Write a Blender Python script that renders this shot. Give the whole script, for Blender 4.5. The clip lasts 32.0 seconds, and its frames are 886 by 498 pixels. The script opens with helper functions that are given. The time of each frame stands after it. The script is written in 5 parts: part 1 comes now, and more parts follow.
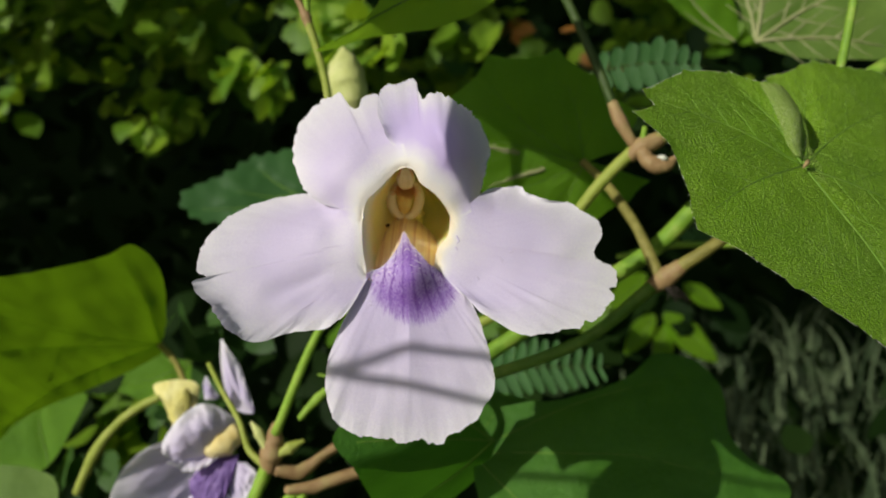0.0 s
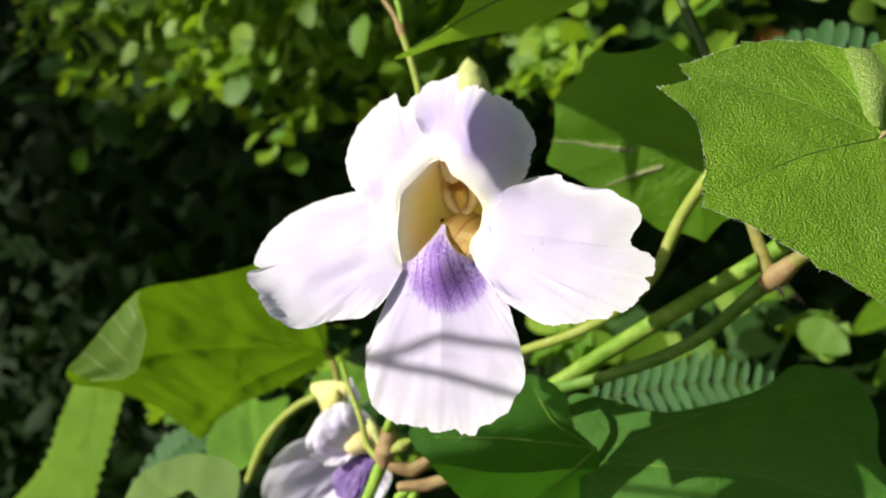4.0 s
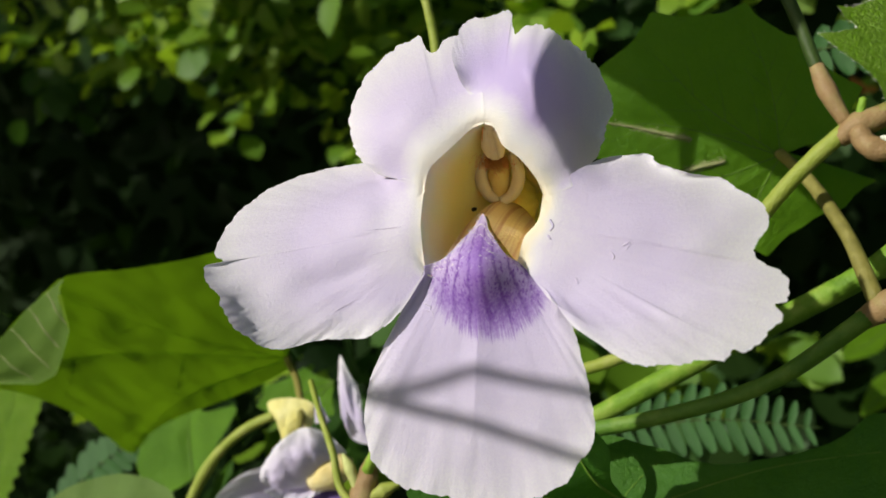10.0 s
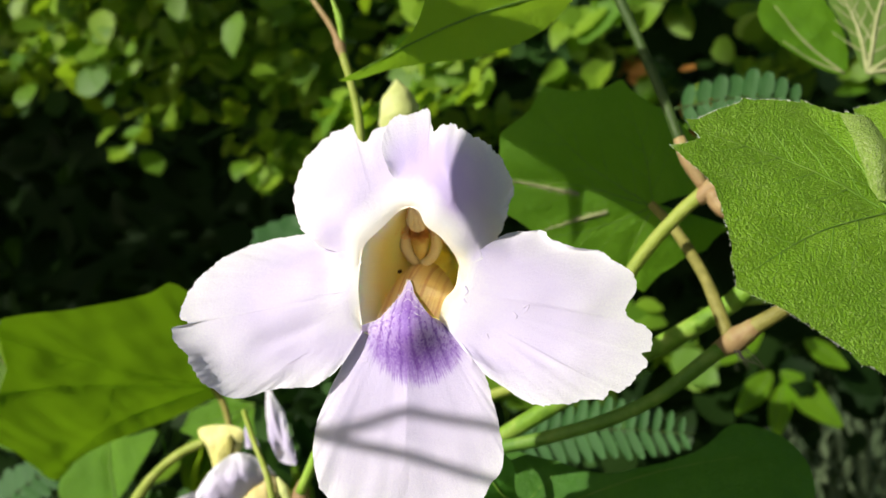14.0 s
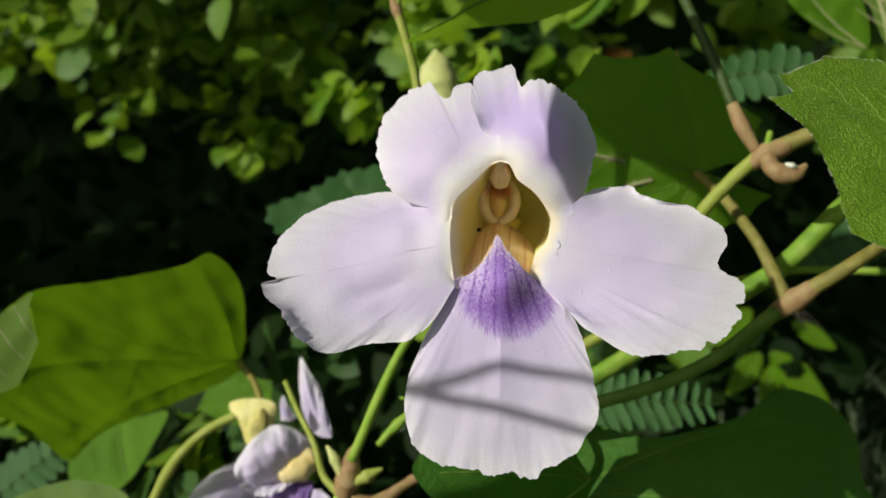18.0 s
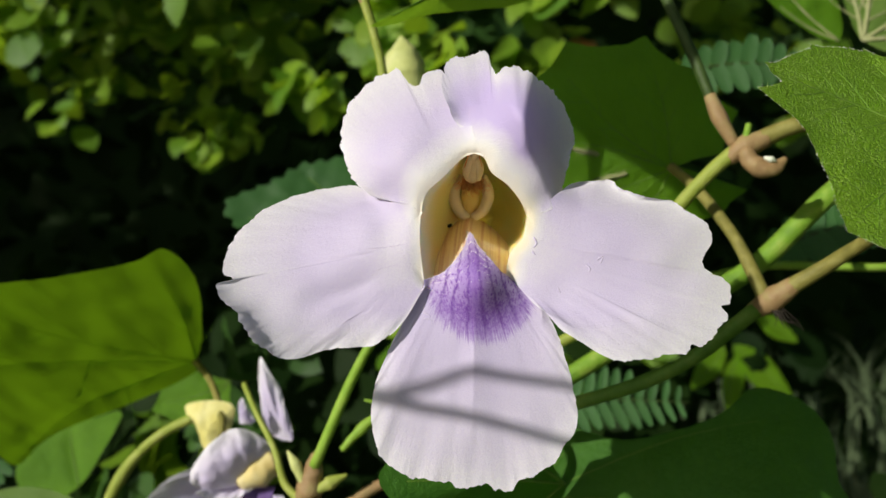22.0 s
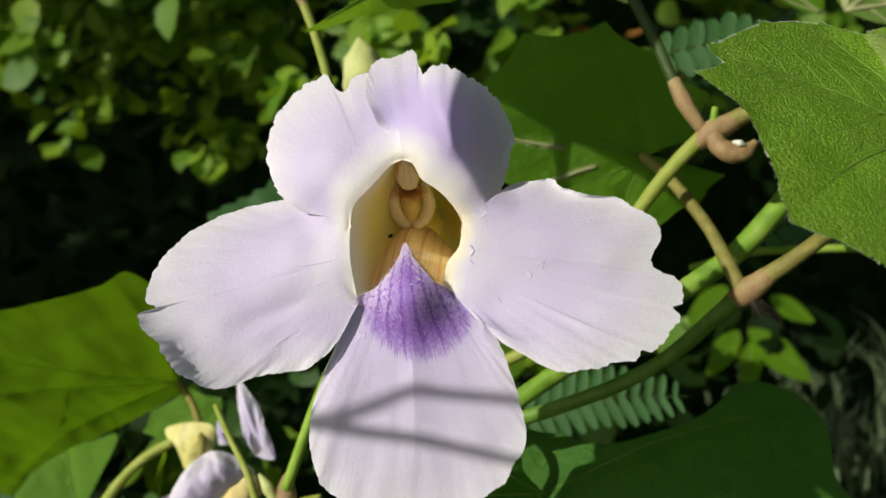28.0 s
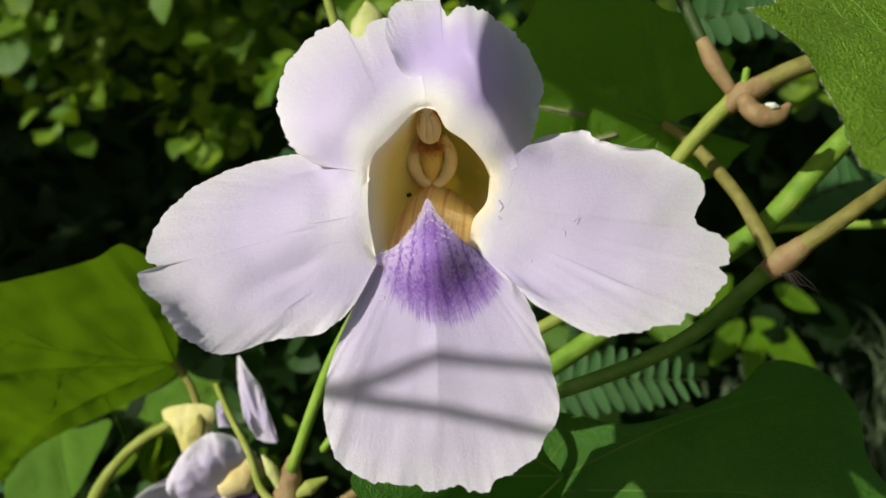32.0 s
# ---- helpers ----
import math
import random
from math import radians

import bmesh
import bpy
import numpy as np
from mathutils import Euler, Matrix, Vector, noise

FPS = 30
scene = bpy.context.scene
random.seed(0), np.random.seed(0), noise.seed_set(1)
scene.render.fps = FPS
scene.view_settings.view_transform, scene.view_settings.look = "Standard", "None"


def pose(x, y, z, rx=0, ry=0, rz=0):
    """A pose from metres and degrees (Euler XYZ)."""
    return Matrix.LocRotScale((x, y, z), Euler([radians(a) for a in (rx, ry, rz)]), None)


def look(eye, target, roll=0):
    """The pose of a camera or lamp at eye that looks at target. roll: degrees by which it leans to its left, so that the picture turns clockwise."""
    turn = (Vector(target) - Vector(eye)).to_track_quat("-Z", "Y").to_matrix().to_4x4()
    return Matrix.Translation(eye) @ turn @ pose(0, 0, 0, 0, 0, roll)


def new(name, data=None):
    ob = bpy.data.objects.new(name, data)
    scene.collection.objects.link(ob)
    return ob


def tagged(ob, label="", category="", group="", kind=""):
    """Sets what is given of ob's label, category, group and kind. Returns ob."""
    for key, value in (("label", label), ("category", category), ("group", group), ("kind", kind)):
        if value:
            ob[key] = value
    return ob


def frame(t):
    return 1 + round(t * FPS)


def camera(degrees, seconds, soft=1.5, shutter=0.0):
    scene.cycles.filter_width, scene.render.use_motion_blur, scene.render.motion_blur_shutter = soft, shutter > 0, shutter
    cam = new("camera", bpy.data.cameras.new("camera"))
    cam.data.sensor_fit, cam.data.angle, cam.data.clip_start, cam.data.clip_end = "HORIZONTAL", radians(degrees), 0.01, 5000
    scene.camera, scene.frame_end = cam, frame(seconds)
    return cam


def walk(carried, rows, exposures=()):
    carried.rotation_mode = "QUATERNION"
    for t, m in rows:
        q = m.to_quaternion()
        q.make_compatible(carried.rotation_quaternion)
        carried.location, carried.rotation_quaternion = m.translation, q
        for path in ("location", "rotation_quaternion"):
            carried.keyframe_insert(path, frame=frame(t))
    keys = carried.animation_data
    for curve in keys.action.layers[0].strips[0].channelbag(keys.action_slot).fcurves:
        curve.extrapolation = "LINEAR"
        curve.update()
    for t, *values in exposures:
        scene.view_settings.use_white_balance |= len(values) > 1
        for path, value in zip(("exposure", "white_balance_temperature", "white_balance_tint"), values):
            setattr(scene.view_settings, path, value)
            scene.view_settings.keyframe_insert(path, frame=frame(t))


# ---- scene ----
cam = camera(54.2, 32.0)
METRES, EYE, TILT, LEAN, TURN = 0.36, 1.2, 0.0, 0.0, 0.0
ROWS = [
    (0.0, 0.0, 0.0, 0.0, 0.0, 0.0, -0.0),
    (0.5, 0.0114, -0.0051, -0.0048, 0.28, 0.1, -0.1),
    (1.0, 0.0631, -0.0178, -0.0053, 7.67, 0.14, -0.19),
    (1.5, 0.1085, -0.0159, -0.0151, 15.02, 0.39, -0.31),
    (2.0, 0.1485, -0.0032, -0.0136, 19.3, 1.2, -0.19),
    (2.5, 0.1577, -0.0122, -0.0119, 20.04, 1.86, 0.36),
    (4.5, 0.1142, 0.0375, -0.0247, 18.19, 2.18, 0.28),
    (5.0, 0.1313, 0.0618, -0.0269, 18.92, 2.42, 0.24),
    (5.5, 0.1064, 0.0898, -0.0235, 19.98, 2.58, 0.05),
    (6.0, 0.087, 0.1101, -0.0188, 20.26, 2.63, -0.3),
    (6.5, 0.0727, 0.1149, -0.0181, 20.06, 2.55, -0.9),
    (7.0, 0.078, 0.108, -0.0169, 19.89, 2.43, -1.46),
    (7.5, 0.075, 0.1138, -0.0228, 19.6, 2.37, -1.66),
    (8.0, 0.072, 0.1218, -0.02, 19.23, 2.32, -1.97),
    (8.5, 0.0655, 0.1376, -0.024, 18.54, 2.16, -2.03),
    (9.0, 0.0573, 0.1341, -0.0198, 17.72, 2.08, -1.93),
    (9.5, 0.0525, 0.1389, -0.0196, 16.24, 2.1, -2.27),
    (10.0, 0.0501, 0.1247, -0.0171, 14.95, 2.13, -2.68),
    (10.5, 0.0448, 0.1272, -0.0193, 13.85, 2.24, -2.99),
    (11.0, 0.0337, 0.1488, -0.0158, 7.79, 2.53, -3.35),
    (11.5, 0.0374, 0.1285, -0.0105, 3.12, 2.55, -3.33),
    (12.0, 0.0733, 0.0603, 0.0091, 4.36, 2.52, -2.73),
    (12.5, 0.0631, 0.0353, 0.0139, 7.5, 2.46, -2.39),
    (13.0, 0.0702, 0.0583, 0.0052, 7.84, 2.45, -2.2),
    (13.5, 0.0581, 0.036, 0.0086, 8.15, 2.58, -1.71),
    (14.0, 0.0518, 0.0555, 0.0052, 8.31, 2.61, -1.64),
    (14.5, 0.0273, 0.0641, 0.0058, 8.41, 2.54, -1.39),
    (16.5, 0.0247, 0.0474, -0.0101, 7.95, 2.37, -1.39),
    (17.0, 0.0101, 0.0568, -0.0123, 7.53, 2.26, -1.37),
    (17.5, 0.0031, 0.0549, -0.0116, 6.55, 2.23, -1.37),
    (18.0, -0.0034, 0.0501, -0.013, 5.93, 2.19, -1.45),
    (18.5, -0.0041, 0.0495, -0.013, 5.67, 2.17, -1.54),
    (19.0, -0.0032, 0.057, -0.0117, 5.57, 2.08, -1.52),
    (19.5, -0.0034, 0.0606, -0.016, 5.49, 2.01, -1.52),
    (20.0, 0.0114, 0.0746, -0.0178, 5.51, 1.89, -1.52),
    (20.5, 0.0174, 0.0652, -0.0131, 5.36, 1.8, -1.38),
    (21.0, 0.0072, 0.0727, -0.0199, 5.35, 1.75, -1.37),
    (21.5, -0.0007, 0.073, -0.013, 5.12, 1.84, -1.45),
    (22.0, -0.0089, 0.0738, -0.0098, 3.43, 1.73, -1.38),
    (22.5, 0.0137, 0.0659, -0.0072, 2.3, 1.62, -1.0),
    (23.0, -0.0005, 0.081, -0.0129, 1.95, 1.58, -0.77),
    (23.5, 0.0147, 0.0903, -0.0128, 1.71, 1.38, -0.06),
    (24.0, 0.0271, 0.1015, -0.0081, 1.86, 1.26, 0.34),
    (24.5, 0.034, 0.1059, -0.0088, 2.12, 1.2, 1.08),
    (25.0, 0.0294, 0.1009, -0.0048, 2.41, 1.18, 1.69),
    (25.5, 0.0267, 0.1017, -0.0055, 2.79, 1.2, 1.84),
    (27.5, 0.0275, 0.0998, -0.0072, 4.87, 1.37, 1.89),
    (28.0, 0.0251, 0.096, -0.0032, 5.02, 1.47, 1.93),
    (28.5, 0.0254, 0.0962, -0.0038, 5.12, 1.58, 1.93),
    (29.0, 0.0246, 0.0981, -0.0036, 5.22, 1.65, 1.9),
    (29.5, 0.0185, 0.1011, -0.0077, 5.25, 1.58, 1.89),
    (30.0, 0.0172, 0.1122, -0.0159, 5.12, 1.45, 1.85),
    (30.5, 0.0173, 0.1179, -0.0165, 4.95, 1.35, 1.75),
    (31.0, 0.0203, 0.1206, -0.0163, 4.77, 1.23, 1.68),
    (31.5, 0.0171, 0.1232, -0.0182, 4.63, 1.12, 1.66),
    (32.0, 0.0107, 0.1211, -0.0163, 4.57, 1.12, 1.71),
]
# the picture brightens and darkens on the way: seconds, stops
EXPOSURES = [(0.0, -0.05), (1.0, -0.1), (2.0, 0.0), (2.6, 0.1), (4.4, 0.8), (5.0, 0.82), (5.5, 0.75), (6.0, 0.65), (7.0, 0.55), (7.5, 0.35), (8.0, 0.1), (9.0, 0.1), (11.5, 0.12), (12.0, 0.3), (12.5, 0.78), (13.0, 0.72),
             (14.0, 0.6), (14.5, 0.3), (16.5, 0.05), (19.0, 0.0), (22.0, 0.1), (22.5, 0.35), (23.0, 0.55), (24.0, 0.55), (25.0, 0.52), (25.5, 0.42), (27.5, 0.12), (28.0, 0.1), (32.0, 0.05)]
walk(cam, [(t, pose(0, 0, EYE, TILT, LEAN, TURN) @ pose(METRES * x, METRES * y, METRES * z, 90 + pitch, roll, yaw)) for t, x, y, z, yaw, pitch, roll in ROWS], EXPOSURES)

# the lens's real opening gives the soft far foliage
cam.data.dof.use_dof = True
cam.data.dof.focus_distance = 0.126
cam.data.dof.aperture_fstop = 28.0

# ---- world, sun ----
SUN = Vector((-0.95, -1.0, 0.59)).normalized()
world = bpy.data.worlds.new("sky")
scene.world = world
world.use_nodes = True
wn = world.node_tree
sky = wn.nodes.new("ShaderNodeTexSky")
sky.sky_type = "NISHITA"
sky.sun_disc = False
sky.sun_elevation = math.asin(SUN.z)
sky.sun_rotation = math.atan2(SUN.x, SUN.y)
wn.links.new(sky.outputs[0], wn.nodes["Background"].inputs[0])
wn.nodes["Background"].inputs[1].default_value = 0.075
lamp = bpy.data.lights.new("sun", "SUN")
lamp.energy, lamp.angle, lamp.color = 4.25, radians(0.53), (1.0, 0.95, 0.86)
sun = new("sun", lamp)
sun.matrix_world = look(SUN * 20, (0, 0, 0))


# ---- materials ----
def ramp(nt, fac, stops):
    r = nt.nodes.new("ShaderNodeValToRGB")
    while len(r.color_ramp.elements) < len(stops):
        r.color_ramp.elements.new(0.5)
    for e, (p, c) in zip(r.color_ramp.elements, stops):
        e.position, e.color = p, (*c, 1)
    nt.links.new(fac, r.inputs[0])
    return r.outputs[0]


def math_node(nt, op, a, b=None, c=None, clamp=False):
    m = nt.nodes.new("ShaderNodeMath")
    m.operation, m.use_clamp = op, clamp
    for i, v in enumerate((a, b, c)):
        if v is None:
            continue
        if isinstance(v, (int, float)):
            m.inputs[i].default_value = v
        else:
            nt.links.new(v, m.inputs[i])
    return m.outputs[0]


def mix(nt, fac, a, b, kind="MIX"):
    m = nt.nodes.new("ShaderNodeMix")
    m.data_type, m.blend_type = "RGBA", kind
    for i, v in ((0, fac), (6, a), (7, b)):
        if isinstance(v, (int, float)):
            m.inputs[i].default_value = v
        elif isinstance(v, tuple):
            m.inputs[i].default_value = (*v, 1)
        else:
            nt.links.new(v, m.inputs[i])
    return m.outputs[2]


def tex_noise(nt, vec, scale, detail=3.0, rough=0.55):
    n = nt.nodes.new("ShaderNodeTexNoise")
    n.inputs["Scale"].default_value, n.inputs["Detail"].default_value, n.inputs["Roughness"].default_value = scale, detail, rough
    nt.links.new(vec, n.inputs["Vector"])
    return n.outputs["Fac"]


def stretch(nt, vec, scale):
    m = nt.nodes.new("ShaderNodeMapping")
    m.inputs["Scale"].default_value = scale
    nt.links.new(vec, m.inputs["Vector"])
    return m.outputs[0]


def start_mat(name):
    mat = bpy.data.materials.new(name)
    mat.use_nodes = True
    nt = mat.node_tree
    return mat, nt, nt.nodes["Principled BSDF"], nt.nodes.new("ShaderNodeTexCoord")


def bump(nt, bsdf, height, strength, distance):
    b = nt.nodes.new("ShaderNodeBump")
    b.inputs["Strength"].default_value, b.inputs["Distance"].default_value = strength, distance
    nt.links.new(height, b.inputs["Height"])
    nt.links.new(b.outputs[0], bsdf.inputs["Normal"])
    return b.outputs[0]


def sheer(nt, bsdf, colour, amount, normal=None):
    """Lets part of the light through the blade, as thin plant tissue does."""
    tr = nt.nodes.new("ShaderNodeBsdfTranslucent")
    if isinstance(colour, tuple):
        tr.inputs[0].default_value = (*colour, 1)
    else:
        nt.links.new(colour, tr.inputs[0])
    if normal is not None:
        nt.links.new(normal, tr.inputs["Normal"])
    ms = nt.nodes.new("ShaderNodeMixShader")
    ms.inputs[0].default_value = amount
    nt.links.new(bsdf.outputs[0], ms.inputs[1])
    nt.links.new(tr.outputs[0], ms.inputs[2])
    nt.links.new(ms.outputs[0], nt.nodes["Material Output"].inputs[0])


def leaf_mat(name, dark, light, through_colour, amount=0.35, rough=0.5, cell=900.0, relief=0.5, spec=0.35, fuzz=None, depth=0.0004):
    mat, nt, b, tc = start_mat(name)
    ob = tc.outputs["Object"]
    vor = nt.nodes.new("ShaderNodeTexVoronoi")
    vor.feature = "DISTANCE_TO_EDGE"
    vor.inputs["Scale"].default_value = cell
    bent = nt.nodes.new("ShaderNodeVectorMath")
    bent.operation = "MULTIPLY_ADD"
    shift = nt.nodes.new("ShaderNodeTexNoise")
    shift.inputs["Scale"].default_value = cell * 0.5
    nt.links.new(ob, shift.inputs["Vector"])
    nt.links.new(shift.outputs["Color"], bent.inputs[0])
    bent.inputs[1].default_value = (1.1 / cell,) * 3
    nt.links.new(ob, bent.inputs[2])
    nt.links.new(bent.outputs[0], vor.inputs["Vector"])
    big = tex_noise(nt, ob, 45.0, 4.0)
    fine = tex_noise(nt, ob, 2600.0, 2.0, 0.7)
    col = mix(nt, ramp(nt, big, [(0.3, (0, 0, 0)), (0.7, (1, 1, 1))]), dark, light)
    col = mix(nt, ramp(nt, fine, [(0.45, (0, 0, 0)), (0.75, (0.75, 0.75, 0.75))]), col, light)
    # the net of small veins is darker than the cushions between them
    col = mix(nt, ramp(nt, vor.outputs["Distance"], [(0.0, (0.4, 0.4, 0.4)), (0.14, (0, 0, 0))]), col, dark)
    if fuzz:
        hairs = tex_noise(nt, stretch(nt, ob, (1.0, 0.6, 0.55)), 3400.0, 3.0, 0.7)
        patchy = ramp(nt, tex_noise(nt, ob, 90.0), [(0.35, (0.35, 0.35, 0.35)), (0.65, (0.9, 0.9, 0.9))])
        col = mix(nt, math_node(nt, "MULTIPLY", ramp(nt, hairs, [(0.50, (0, 0, 0)), (0.60, (1, 1, 1))]), patchy), col, fuzz)
    oi = nt.nodes.new("ShaderNodeObjectInfo")
    hs = nt.nodes.new("ShaderNodeHueSaturation")
    nt.links.new(col, hs.inputs["Color"])
    nt.links.new(math_node(nt, "MULTIPLY_ADD", oi.outputs["Random"], 0.25, 0.88), hs.inputs["Value"])
    nt.links.new(hs.outputs[0], b.inputs["Base Color"])
    b.inputs["Roughness"].default_value = rough
    b.inputs["Specular IOR Level"].default_value = spec
    mid = tex_noise(nt, ob, 420.0, 3.0)
    h = math_node(nt, "ADD", math_node(nt, "MULTIPLY", math_node(nt, "MINIMUM", vor.outputs["Distance"], 0.22), 0.9), math_node(nt, "MULTIPLY", fine, 0.9))
    h = math_node(nt, "ADD", h, math_node(nt, "MULTIPLY", mid, 0.9))
    bump(nt, b, h, relief, depth)
    sheer(nt, b, through_colour, amount)
    return mat


def far_leaf_mat(name, a, b_, through_colour, amount=0.4):
    mat, nt, b, tc = start_mat(name)
    g = nt.nodes.new("ShaderNodeNewGeometry")
    col = mix(nt, g.outputs["Random Per Island"], a, b_)
    nt.links.new(mix(nt, math_node(nt, "MULTIPLY", tex_noise(nt, tc.outputs["Object"], 40.0), 0.5), col, a), b.inputs["Base Color"])
    b.inputs["Roughness"].default_value = 0.55
    b.inputs["Specular IOR Level"].default_value = 0.05 if amount < 0.3 else 0.35
    sheer(nt, b, through_colour, amount)
    return mat


def stem_mat(name, a, b_, c, scale=220.0, amount=0.0):
    mat, nt, b, tc = start_mat(name)
    ob = tc.outputs["Object"]
    n1 = tex_noise(nt, ob, scale, 4.0)
    n2 = tex_noise(nt, ob, scale * 9, 2.0)
    col = ramp(nt, n1, [(0.32, a), (0.5, b_), (0.68, c)])
    nt.links.new(mix(nt, math_node(nt, "MULTIPLY", n2, 0.4), col, c), b.inputs["Base Color"])
    b.inputs["Roughness"].default_value = 0.55
    b.inputs["Specular IOR Level"].default_value = 0.3
    bump(nt, b, math_node(nt, "ADD", n2, math_node(nt, "MULTIPLY", n1, 1.5)), 0.45, 0.0004)
    sheer(nt, b, mix(nt, 0.5, col, c), 0.15)
    return mat


def mouth_colour(nt, ob, far):
    """White down round the flower's mouth, turning cream over the rim and yellow inside; "mouth" counts 1 outwards to the end of the down, below 0 inwards."""
    at = nt.nodes.new("ShaderNodeAttribute")
    at.attribute_name = "mouth"
    so = nt.nodes.new("ShaderNodeSeparateXYZ")
    nt.links.new(ob, so.inputs[0])
    blot = tex_noise(nt, ob, 300.0, 4.0, 0.65)
    m = math_node(nt, "MULTIPLY_ADD", math_node(nt, "SUBTRACT", blot, 0.5), 0.55, at.outputs["Fac"])
    x = math_node(nt, "MULTIPLY_ADD", m, 0.25, 0.5)
    rim = ramp(nt, x, [(0.06, (0.95, 0.75, 0.20)), (0.22, (0.96, 0.79, 0.34)), (0.40, (0.95, 0.84, 0.60)), (0.50, (0.92, 0.88, 0.80)), (0.60, (0.87, 0.865, 0.87))])
    # the outer, lower side of the rim is yellower
    warm = ramp(nt, math_node(nt, "MULTIPLY_ADD", math_node(nt, "ADD", so.outputs[0], math_node(nt, "MULTIPLY", so.outputs[2], -0.6)), 100.0, 0.3), [(0.2, (0, 0, 0)), (0.9, (0.85, 0.85, 0.85))])
    rim = mix(nt, math_node(nt, "MULTIPLY", warm, ramp(nt, x, [(0.45, (1, 1, 1)), (0.68, (0, 0, 0))])), rim, (0.94, 0.83, 0.52))
    col = mix(nt, ramp(nt, x, [(0.56, (0, 0, 0)), (0.76, (1, 1, 1))]), rim, far)
    inside = ramp(nt, x, [(0.02, (1, 1, 1)), (0.20, (0, 0, 0))])
    return mix(nt, inside, col, far)


def petal_mat(name, lower=False):
    mat, nt, b, tc = start_mat(name)
    ob, uv = tc.outputs["Object"], tc.outputs["UV"]
    sep = nt.nodes.new("ShaderNodeSeparateXYZ")
    nt.links.new(uv, sep.inputs[0])
    f = sep.outputs[1]
    blot = tex_noise(nt, ob, 130.0, 3.0)
    fib = tex_noise(nt, stretch(nt, uv, (170.0, 7.0, 1.0)), 1.0, 4.0, 0.6)
    fine = tex_noise(nt, ob, 5200.0, 2.0)
    white, lilac = (0.86, 0.85, 0.88), (0.60, 0.50, 0.82)
    grain = tex_noise(nt, ob, 3000.0, 3.0, 0.65)
    crinkle = tex_noise(nt, ob, 1900.0, 4.0, 0.65)
    wob = math_node(nt, "ADD", f, math_node(nt, "MULTIPLY", math_node(nt, "SUBTRACT", blot, 0.5), 0.22))
    wob = math_node(nt, "ADD", wob, math_node(nt, "MULTIPLY", math_node(nt, "SUBTRACT", fib, 0.5), 0.08))
    if lower:
        tint = ramp(nt, wob, [(0.0, (0.5, 0.5, 0.5)), (0.35, (0.75, 0.75, 0.75)), (0.62, (0.58, 0.58, 0.58)), (0.88, (0.36, 0.36, 0.36)), (1.0, (0.08, 0.08, 0.08))])
        col = mix(nt, tint, white, lilac)
        so = nt.nodes.new("ShaderNodeSeparateXYZ")
        nt.links.new(ob, so.inputs[0])
        # deep violet patch under the mouth, broken into fine cells
        px = math_node(nt, "POWER", math_node(nt, "ABSOLUTE", math_node(nt, "MULTIPLY", math_node(nt, "SUBTRACT", so.outputs[0], 0.0010), 1 / 0.0086)), 2.0)
        pz = math_node(nt, "POWER", math_node(nt, "ABSOLUTE", math_node(nt, "MULTIPLY", math_node(nt, "ADD", so.outputs[2], 0.0048), 1 / 0.0090)), 2.0)
        reach = math_node(nt, "ADD", math_node(nt, "ADD", px, pz), math_node(nt, "MULTIPLY", math_node(nt, "SUBTRACT", blot, 0.5), 0.6))
        reach = math_node(nt, "ADD", reach, math_node(nt, "MULTIPLY", math_node(nt, "SUBTRACT", fib, 0.5), 1.3))
        patch = ramp(nt, reach, [(0.30, (1, 1, 1)), (0.75, (0.65, 0.65, 0.65)), (1.35, (0, 0, 0))])
        grain_ = tex_noise(nt, stretch(nt, ob, (1.0, 1.0, 0.7)), 2300.0, 3.0, 0.7)
        speckle = ramp(nt, grain_, [(0.51, (0.0, 0.0, 0.0)), (0.60, (0.95, 0.95, 0.95))])
        even_ = ramp(nt, grain_, [(0.36, (0.45, 0.45, 0.45)), (0.58, (0.95, 0.95, 0.95))])
        tip = ramp(nt, math_node(nt, "MULTIPLY_ADD", so.outputs[2], 100.0, 0.8), [(0.0, (0, 0, 0)), (0.28, (1, 1, 1))])
        cells = mix(nt, tip, even_, speckle)
        wavy = math_node(nt, "MULTIPLY_ADD", tex_noise(nt, ob, 500.0), 0.0012, so.outputs[0])
        fan = math_node(nt, "DIVIDE", wavy, math_node(nt, "MULTIPLY_ADD", so.outputs[2], -70.0, 0.62))
        lines = math_node(nt, "POWER", math_node(nt, "ABSOLUTE", math_node(nt, "COSINE", math_node(nt, "MULTIPLY", fan, 1750.0))), 12.0)
        midline = ramp(nt, math_node(nt, "ABSOLUTE", math_node(nt, "SUBTRACT", so.outputs[0], 0.0004)), [(0.0, (1, 1, 1)), (0.0003, (0, 0, 0))])
        amount = math_node(nt, "MULTIPLY", patch, cells, clamp=True)
        amount = math_node(nt, "MAXIMUM", amount, math_node(nt, "MULTIPLY", math_node(nt, "MULTIPLY", midline, patch), 0.8), clamp=True)
        down = ramp(nt, f, [(0.0, (0.25, 0.25, 0.25)), (0.09, (1, 1, 1))])
        col = mix(nt, math_node(nt, "MULTIPLY", math_node(nt, "MULTIPLY", patch, down), 0.42), col, (0.42, 0.20, 0.72))
        col = mix(nt, math_node(nt, "MULTIPLY", amount, down), col, (0.22, 0.06, 0.50))
        streak = math_node(nt, "MULTIPLY", lines, ramp(nt, reach, [(0.4, (0.95, 0.95, 0.95)), (1.1, (0, 0, 0))]))
        col = mix(nt, math_node(nt, "MULTIPLY", streak, math_node(nt, "MULTIPLY_ADD", fine, 0.8, 0.4), None, True), col, (0.15, 0.03, 0.38))
    else:
